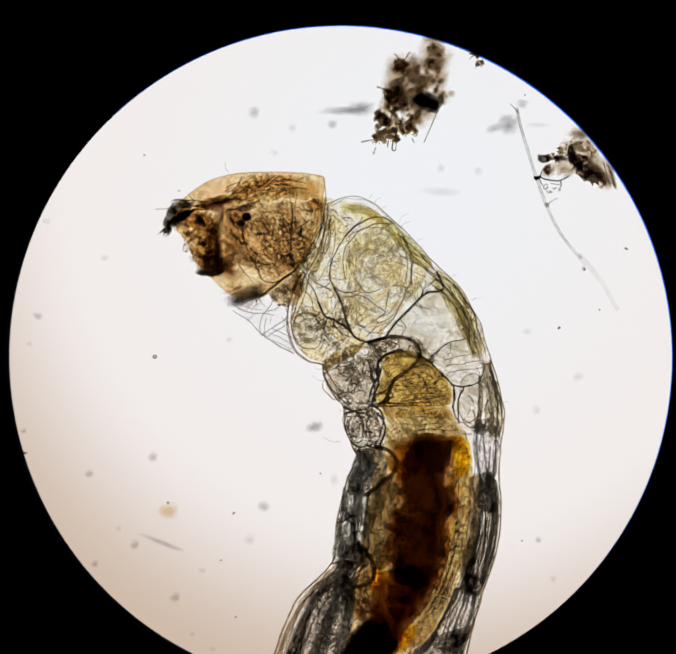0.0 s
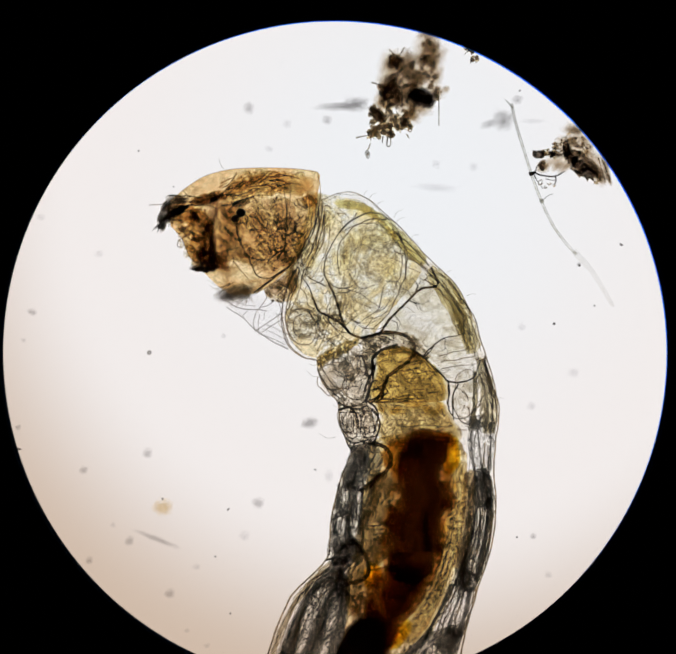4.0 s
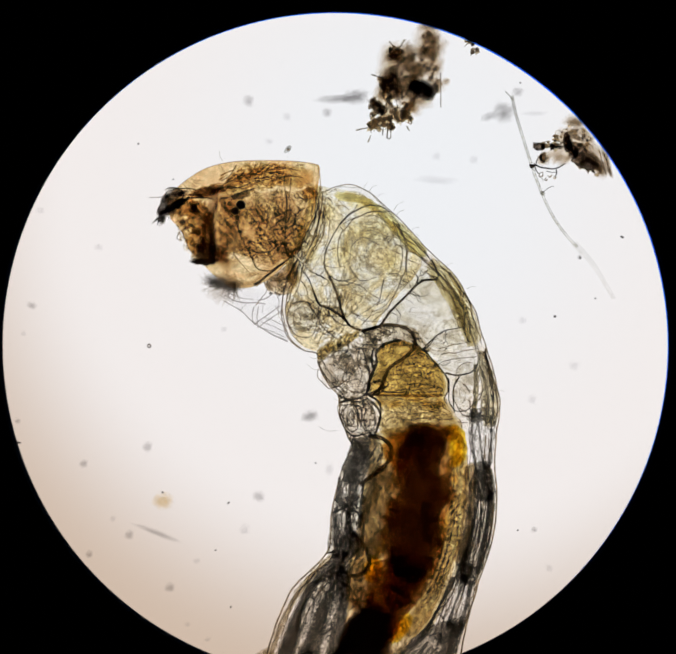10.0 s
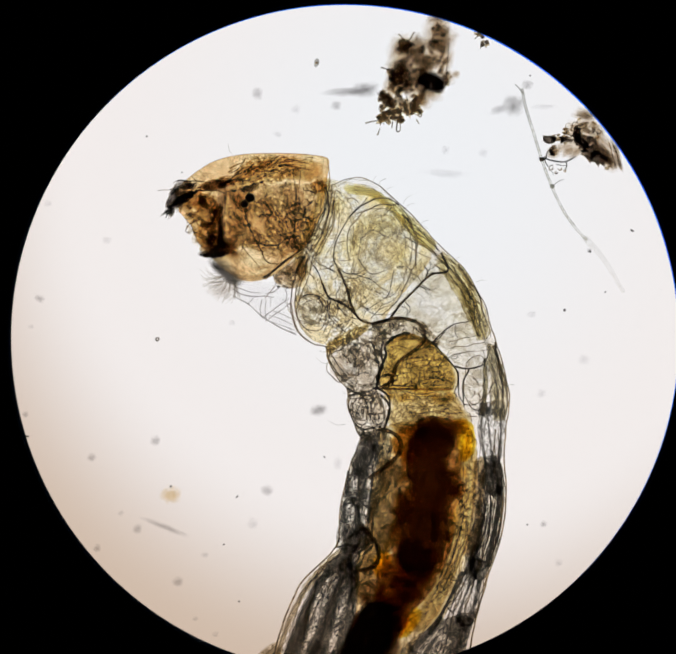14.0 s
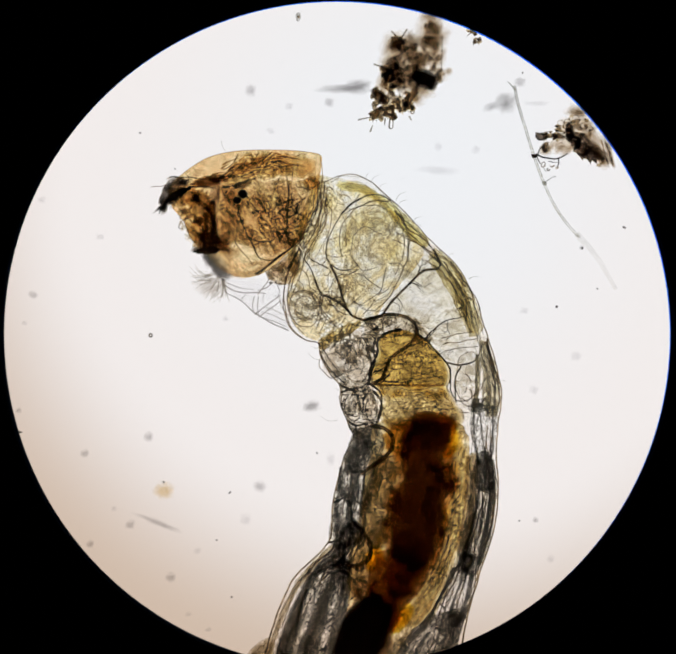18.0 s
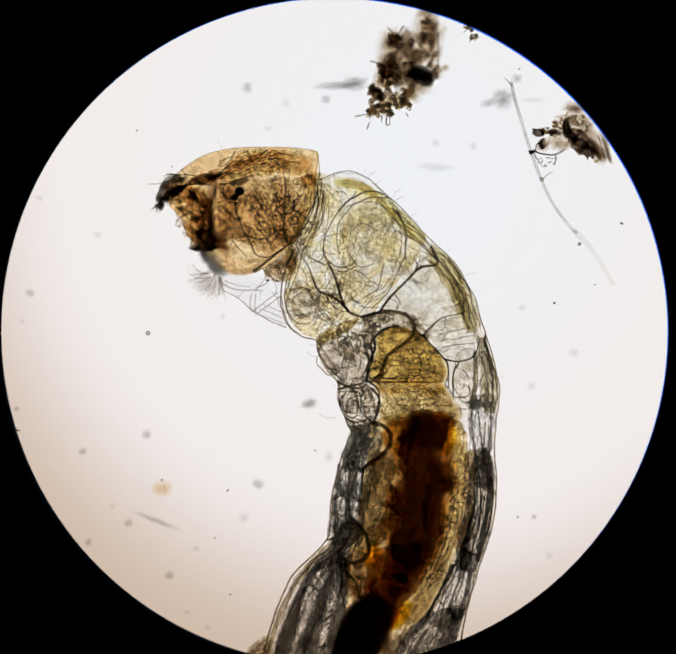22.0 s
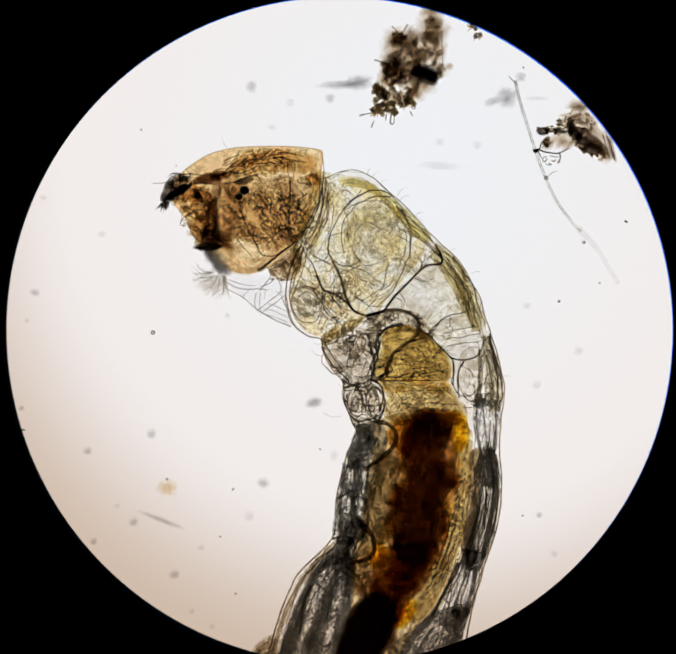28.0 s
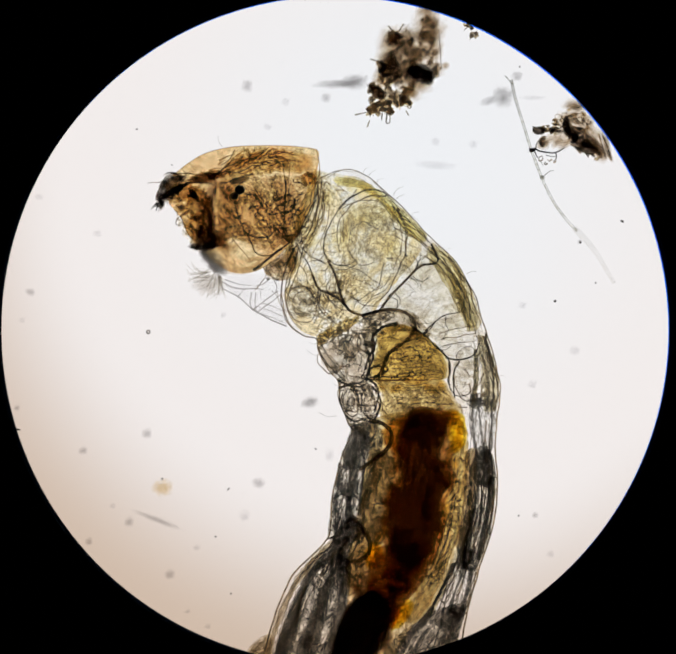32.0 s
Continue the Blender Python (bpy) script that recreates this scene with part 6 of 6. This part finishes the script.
    for i in range(34):
        u, v, r = rng.choice(core)
        q, s = rng.uniform(0, 6.28), r * rng.uniform(0.6, 1.0)
        c, d = math.cos(q), math.sin(q)
        long = rng.uniform(4, 10)
        part("spicule", line([(u + s * c, v + s * d), (u + (s + long) * c + rng.uniform(-6, 6), v + (s + long) * d + rng.uniform(-6, 6))], rng.uniform(0.8, 2.0), 0.6, z=ZF + rng.uniform(-0.002, 0.003), n=4, seg=5), SPIKE, clump)
    for pts in ([(909, 88), (918, 98), (926, 112)], [(945, 84), (936, 98), (932, 110)], [(832, 294), (850, 290), (875, 286)], [(860, 322), (866, 306)], [(868, 165), (890, 172)], [(885, 168), (894, 180)],
                [(880, 258), (862, 262)], [(906, 292), (904, 312), (912, 312), (913, 292)], [(895, 290), (893, 306)], [(950, 285), (956, 296)]):
        part("spicule", line(pts, 1.9, 1.0, n=8), SPIKE, clump, "grey needle-like spicule")


def debris_tuft():
    """A small tuft of dirt at the very rim of the field."""
    tuft = tagged(new("debris_tuft"), "small dark brown tuft of detritus at the rim", "debris")
    rng = random.Random(33)
    for i in range(16):
        f = rng.random()
        r = rng.uniform(2.5, 6)
        part("crumb", blob(1090 + 20 * f + rng.gauss(0, 4), 84 + 26 * f + rng.gauss(0, 5), r, r * rng.uniform(0.5, 1.0), r * U * 0.8, z=ZF + rng.uniform(-0.002, 0.003), turn=rng.uniform(0, 180), seed=i, rough=0.6, fine=2), rng.choice((DARKCRUMB, PALECRUMB, GRAIN)), tuft)
    for pts in ([(1092, 92), (1084, 100)], [(1104, 108), (1112, 120)], [(1100, 112), (1098, 122)]):
        part("spicule", line(pts, 1.3, 0.7, n=5), SPIKE, tuft)


def debris_patch():
    patch = tagged(new("debris_patch"), "loose brown patch of detritus with dark threads", "debris")
    rng = random.Random(14)
    for mat, spots in ((SOFT_TAN, ((1345, 275, 34, 18, 15), (1330, 300, 20, 16, 0), (1355, 300, 26, 14, 20), (1385, 350, 24, 40, -25), (1400, 385, 18, 22, -20), (1370, 320, 18, 26, 0), (1320, 362, 24, 10, -25), (1268, 362, 20, 14, -20), (1300, 360, 18, 10, -30))),
                       (SOFT_BROWN, ((1340, 276, 22, 10, 10), (1412, 360, 9, 32, -18), (1420, 388, 6, 18, -15), (1325, 322, 12, 22, 0), (1388, 372, 12, 16, -20), (1268, 360, 12, 8, 0), (1345, 312, 20, 7, 10), (1298, 332, 26, 8, 5))),
                       (SOFT_DARK, ((1392, 372, 40, 14, 42), (1340, 330, 36, 10, 18), (1368, 352, 28, 15, 35), (1322, 326, 10, 20, -10), (1300, 333, 18, 5, 3), (1340, 345, 11, 18, -30))),
                       (SOFT_PALE, ((1285, 350, 30, 12, -8), (1315, 350, 30, 16, -10), (1345, 322, 20, 22, 0), (1310, 308, 16, 22, 0)))):
        for u, v, ru, rv, turn in spots:
            soft_lump("lump", mat, u, v, ru, rv, turn + rng.uniform(-8, 8), patch, ZF - 0.002 + rng.uniform(-0.002, 0.002))
    for i, (u, v, ru, rv, turn) in enumerate(((1350, 360, 20, 14, 45), (1368, 374, 20, 13, 20), (1334, 342, 10, 17, -35), (1256, 332, 12, 8, 15), (1322, 322, 8, 18, -5))):
        part("grain", blob(u, v, ru, rv, 0.0015, turn=turn, z=ZF + 0.002, seed=170 + i, rough=0.75, fine=4, freq=2.6), GRAIN, patch, "dark angular grain")
    core = ((1305, 312, 14), (1330, 295, 16), (1355, 300, 14), (1365, 320, 14), (1285, 332, 12), (1270, 330, 9), (1348, 330, 12), (1265, 355, 10), (1300, 320, 10), (1360, 340, 10), (1395, 392, 8))
    for i in range(100):
        u, v, r = rng.choice(core)
        q, s = rng.uniform(0, 6.28), r * rng.uniform(0.2, 1.1)
        w = rng.uniform(2, 6)
        part("crumb", blob(u + s * math.cos(q), v + s * math.sin(q), w, w * rng.uniform(0.5, 1.0), w * U * 0.8, z=ZF + rng.uniform(-0.002, 0.003), seed=i, rough=0.6, fine=2, freq=1.6), rng.choice((DARKCRUMB, PALECRUMB, PALECRUMB)), patch)
    for u, v, r in ((1276, 326, 7), (1305, 318, 9), (1318, 300, 8), (1362, 322, 9), (1356, 306, 8), (1345, 335, 8), (1330, 290, 8), (1302, 300, 7), (1372, 312, 7), (1262, 398, 5), (1280, 400, 4), (1274, 411, 3), (1292, 404, 4)):
        ring = [(u + r * rng.uniform(0.8, 1.15) * math.cos(q), v + r * rng.uniform(0.8, 1.15) * math.sin(q)) for q in np.linspace(0, 6.0, 9)]
        part("shell_ring", line(ring[:rng.randint(4, 9)], rng.uniform(1.0, 2.2), 0.7, z=ZF + 0.003, n=22, seg=5, wave=5, seed=int(u)), DARKCRUMB, patch, "brown ring-shaped shell")
    for pts, r in (([(1234, 376), (1250, 376), (1262, 380), (1285, 384), (1298, 380), (1318, 370)], 2.6), ([(1250, 376), (1252, 362), (1262, 352)], 1.8), ([(1295, 380), (1298, 392), (1294, 402)], 2.0),
                   ([(1246, 372), (1250, 388), (1254, 396)], 2.0), ([(1265, 440), (1280, 428), (1290, 426)], 1.0), ([(1272, 390), (1288, 392), (1298, 390)], 1.2), ([(1262, 405), (1268, 412)], 1.0)):
        part("thread", line(pts, r * 0.75, r * 0.5, z=ZF + 0.001, wave=3), CHITIN, patch, "black crooked thread")
    for pts in ([(1362, 340), (1376, 362), (1392, 380)], [(1405, 345), (1416, 372), (1424, 402)], [(1396, 340), (1404, 370), (1412, 398)], [(1380, 350), (1390, 372), (1398, 394)]):
        part("fibre", line(pts, 1.8, 1.2, z=ZF), RIM, patch, "tan fibre")


def alga():
    fil = tagged(new("alga_filament"), "long pale thread of alga with a fork", "alga")
    pts = [(1194, 214), (1203, 258), (1222, 320), (1240, 378), (1263, 440), (1290, 496), (1320, 538), (1345, 565)]
    part("thread", line(pts, 3.0, 2.4, n=60), ALGA, fil)
    p = spline(pts, 30)
    d = np.gradient(p, axis=0)
    d /= np.linalg.norm(d, axis=1)[:, None]
    for sign in (-1, 1):
        part("thread_wall", line([tuple(q) for q in p + np.stack([-d[:, 1], d[:, 0]], 1) * 2.6 * sign], 0.75, 0.5, n=60), ALGAWALL, fil)
    part("tail", line([(1338, 556), (1385, 610), (1430, 685)], 8, 5, z=ZF - 0.004, n=20, seg=10), ALGATAIL, fil, "faint sunken tail of the thread")
    part("fork", line([(1196, 224), (1186, 212), (1178, 204)], 1.6, 0.8), ALGAWALL, fil)
    part("knot", blob(1264, 440, 6, 5, 0.0006, seed=2, rough=0.3, fine=2), ALGAWALL, fil)
    part("knot", blob(1240, 378, 6, 5, 0.0008, seed=3, rough=0.3, fine=2), CHITIN, fil)


def specks():
    meshes = {}

    def lay(mat, label, group, spots, z):
        if mat not in meshes:
            meshes[mat] = unit_speck(mat)
        for u, v, ru, rv, turn in spots:
            ob = tagged(new("speck", meshes[mat]), label, "speck", group)
            ob.matrix_basis = Matrix.Translation(pl(u, v, z)) @ pose(0, 0, 0, 0, 0, -turn) @ Matrix.Diagonal((ru * U, rv * U, min(ru, rv) * U, 1))

    lay(SPECK, "grey blurred speck of dirt in the water", "blurred specks",
        [(583, 225, 17, 19, 0), (765, 253, 16, 14, 0), (1207, 205, 18, 14, 0), (606, 1143, 20, 17, 30), (400, 1354, 16, 15, 0), (306, 1232, 14, 15, 0), (213, 1277, 11, 12, 0),
         (348, 1028, 15, 16, 0), (200, 1067, 13, 13, 0), (80, 700, 15, 12, 30), (47, 968, 9, 9, 0), (1245, 1220, 10, 10, 0), (1350, 588, 7, 8, 0), (1140, 262, 26, 13, -20)], 0.006)
    lay(SPECK_DARK, "dark blurred speck of dirt in the water", "blurred specks", [(725, 957, 27, 17, -10), (1174, 252, 34, 30, 0), (832, 216, 42, 22, -5), (795, 221, 74, 13, -2)], 0.006)
    lay(SPECK_FAINT, "faint blurred speck of dirt in the water", "blurred specks",
        [(1018, 355, 14, 14, 0), (1105, 362, 15, 14, 0), (1018, 410, 66, 13, 4), (573, 1220, 18, 18, 0), (462, 1292, 13, 11, 0), (60, 765, 9, 9, 0), (487, 1475, 11, 9, 0), (1240, 918, 15, 15, 0),
         (1338, 840, 18, 16, 0), (1218, 735, 14, 12, 0), (672, 262, 14, 14, 0), (630, 320, 14, 10, 20), (268, 1195, 10, 10, 0), (525, 755, 10, 10, 0), (235, 565, 14, 12, 0), (770, 1080, 14, 20, 0), (1245, 255, 40, 8, 0),
         (1280, 1310, 12, 12, 0), (100, 480, 13, 10, 0), (440, 1440, 10, 8, 0)], 0.005)
    lay(SPECK_YELLOW, "pale yellow blurred spore in the water", "blurred specks", [(384, 1153, 30, 25, 10)], 0.006)
    lay(SPECK_SHARP, "tiny sharp black speck on the glass", "sharp specks",
        [(383, 1134, 3, 3, 0), (1449, 542, 6, 3, 30), (1293, 726, 4, 4, 0), (1387, 684, 2.5, 2.5, 0), (738, 1066, 3, 2, 40), (327, 325, 2.5, 2.5, 0), (536, 1158, 5, 2, -45), (541, 1400, 2.5, 2.5, 0),
         (46, 1018, 12, 3, 8), (1352, 590, 3.5, 4, 0), (506, 1268, 3, 2, 0), (1207, 1222, 2.5, 2.5, 0), (1213, 184, 2.5, 2.5, 0), (408, 408, 2, 2, 0)], 0.010)


def ring_speck():
    ring = [(352 + 3.6 * math.cos(q), 794 + 3.6 * math.sin(q)) for q in np.linspace(0, 6.283, 13)]
    thing("speck", line(ring, 1.4, z=0.010, n=26, seg=6), GRAIN, "tiny black ring-shaped speck on the glass", "speck", "sharp specks")


def diatom_rod():
    rod = tagged(new("diatom_rod", unit_speck(SPECK)), "grey blurred needle-shaped diatom in the water", "diatom")
    rod.matrix_basis = Matrix.Translation(pl(371, 1228, 0.006)) @ pose(0, 0, 0, 0, 0, -22) @ Matrix.Diagonal((76 * U, 9 * U, 6 * U, 1))


CILIATE = tissue("grey_cell", (0.80, 0.80, 0.78), (0.42, 0.42, 0.40), scale=900, solid=0.05)


def swimmer():
    """A small one-celled swimmer, built round its own centre."""
    bm = blob(784, 758, 5.5, 10.5, 0.0006, z=0.0, seed=3, rough=0.25, fine=3)
    k = 1 / (1 + ZF / H)
    for w in bm.verts:
        w.co.x, w.co.y = w.co.x * k, w.co.y * k
    ob = thing("swimming_cell", bm, CILIATE, "small grey spindle-shaped cell swimming in the water", "protozoan")
    core = bmesh.new()
    bmesh.ops.create_icosphere(core, subdivisions=2, radius=2.8 * U)
    part("nucleus", core, TRACHEA, ob)
    return ob


def needle():
    """A loose needle hinged on the clump."""
    ob = thing("loose_needle", line([(784, 718), (784, 758), (783, 798)], 1.4, 1.1, z=ZF, n=12, seg=6), SPIKE, "thin grey needle swaying beside the clump", "needle")
    return ob


body()
joint_creases()
fine_folds()
wrinkles()
air_tubes()
gut()
head()
front_leg()
hairs()
debris_clump()
debris_tuft()
debris_patch()
alga()
specks()
ring_speck()
diatom_rod()
cell = swimmer()
stick = needle()


def shift(du, dv, turn=0.0, about=None):
    """A small move in the plan, in units, with a turn (degrees) about a point."""
    m = Matrix.Translation((du * U, -dv * U, 0))
    if about:
        c = pl(*about)
        m = m @ Matrix.Translation(c) @ pose(0, 0, 0, 0, 0, turn) @ Matrix.Translation(-c)
    return m


def motions():
    # the gut squeezes: the orange pocket slips in under the food and out again
    beat = [(0, 1), (0.5, 0.9), (1, 0.7), (2, 0.15), (3, 0.9), (3.5, 0.1), (4.5, 0.8), (5.5, 0.1), (6, 0.05), (7, 0.35), (8, 0.7), (9, 1), (10, 1), (11, 1), (12, 0.55), (13, 0.7), (14, 0.95), (14.5, 0.3),
            (15.5, 0.8), (16.5, 0.05), (17, 1), (18, 0.1), (19, 0.8), (20, 1), (21, 0.95), (22, 0.05), (23, 0.9), (24, 0.15), (25, 1), (25.5, 0.1), (26.5, 0.8), (27.5, 0.6), (28, 0.8), (29, 0.05), (30, 0.3),
            (31, 0.6), (32, 0.95)]
    walk(GUT["orange"], [(t, shift(-26 * (1 - b), 3 * (1 - b))) for t, b in beat])
    for key, k in (("food", 1.0), ("core", 1.0)):
        walk(GUT[key], [(t, shift((2 + 5 * (1 - b) - 3) * k, (6 * math.sin(t * 0.9) - 3 * (1 - b)) * k * 0.5, 0.6 * k * math.sin(t * 1.3), (985, 1150))) for t, b in beat])
    # the sac: full dome at first and at the end, pinched between
    pinch = [(0, 0), (3.5, 0), (6, 0.05), (7.5, 0.15), (8, 0.3), (9, 0.9), (10, 1), (11, 1), (12, 1), (13, 0.95), (14.5, 0.8), (16.5, 0.7), (18, 0.75), (20, 0.65), (22, 0.6), (24, 0.5), (25.5, 0.45), (27.5, 0.3),
             (29, 0.2), (30, 0.1), (32, 0.05)]
    walk(GUT["sac"], [(t, shift(2 * (1 - p), -3 * (1 - p), 2 * (1 - p), (950, 880))) for t, p in pinch])
    walk(GUT["rim_right"], [(t, shift(6 * (1 - p), -8 * (1 - p), 5 * (1 - p), (1040, 900))) for t, p in pinch])
    walk(GUT["rim_left"], [(t, shift(-6 * (1 - p), -4 * (1 - p))) for t, p in pinch])
    walk(GUT["rear"], [(t, shift(2 * math.sin(t * 0.7), v)) for t, v in ((0, 8), (3.5, 6), (6, 5), (10, 2), (14, 0), (18, 2), (22, 5), (25.5, 4), (29, 2), (32, 0))])
    # the front leg comes out from under the head
    for_pad = [(0, 566, 649, 72), (2, 563, 652, 68), (3.5, 556, 654, 62), (5.5, 544, 653, 55), (8, 532, 652, 45), (10, 524, 649, 38), (12, 515, 643, 25), (14, 507, 639, 12), (16.5, 500, 634, 3), (18, 498, 632, 1),
               (20, 496, 630, 0), (25, 495, 629, 0), (32, 495, 629, 0)]
    walk(LEG["pad"], [(t, shift(u - 490, v - 632, q, (490, 632))) for t, u, v, q in for_pad])
    home = LEG["brush"].matrix_basis.copy()
    for_brush = [(0, 64, -30, 16), (3.5, 56, -28, 14), (5.5, 48, -25, 12), (8, 37, -20, 9), (10, 29, -16, 7), (12, 20, -11, 5), (14, 12, -7, 3), (16.5, 5, -3, 1), (18, 2, -1, 0), (20, 1, 0, 0), (25, 0, 0, 0), (32, -1, 1, 0)]
    walk(LEG["brush"], [(t, shift(u, v, q, (505, 660)) @ home) for t, u, v, q in for_brush])
    out = [(0, 1.0), (2, 0.92), (3.5, 0.8), (5.5, 0.58), (6.5, 0.52), (8.5, 0.42), (10.5, 0.32), (11.5, 0.24), (13, 0.16), (14.5, 0.1), (16.5, 0.03), (18, 0.0), (20, -0.05), (25, -0.05), (32, -0.08)]
    walk(LEG["sleeve"], [(t, shift(8 * o, 4 * o, -4 * o, (670, 720))) for t, o in out])
    # the swimmer crosses the head and leaves upwards
    track = [(0, 905, 268, 0), (3.5, 862, 330, 10), (5.5, 838, 353, 5), (5.8, 830, 368, -35), (6.1, 826, 388, 5), (6.5, 815, 408, 0), (7, 792, 442, -50), (7.5, 766, 446, -60), (8, 741, 440, 80), (8.5, 714, 417, 50),
             (9, 688, 394, 45), (9.3, 678, 379, 10), (9.6, 676, 363, 5), (10, 674, 338, -40), (10.5, 686, 311, -25), (11, 697, 287, -10), (11.5, 704, 267, 40), (12, 717, 245, 20), (13, 722, 195, 0),
             (14.5, 715, 140, -10), (16.5, 700, 90, 0), (20, 690, 20, 0), (25, 690, -10, 0), (32, 690, -12, 0)]
    walk(cell, [(t, Matrix.Translation(pl(u, v, 0.0235 if 6.2 < t < 10 else 0.021)) @ pose(0, 0, 0, 0, 0, q)) for t, u, v, q in track])
    # the loose needle
    sway = [(0, 994, 258, -22), (2, 1010, 240, -10), (3.5, 1022, 228, 0), (6, 1030, 222, 3), (9, 1030, 208, 2), (11, 1026, 190, 0), (14, 1022, 150, -4), (17, 1026, 140, -2), (20, 1026, 142, 0), (25, 1024, 145, 2),
            (32, 1030, 150, 4)]
    walk(stick, [(t, Matrix.Translation(pl(u, v) - pl(784, 758)) @ pose(0, 0, 0, 0, 0, q)) for t, u, v, q in sway])


motions()
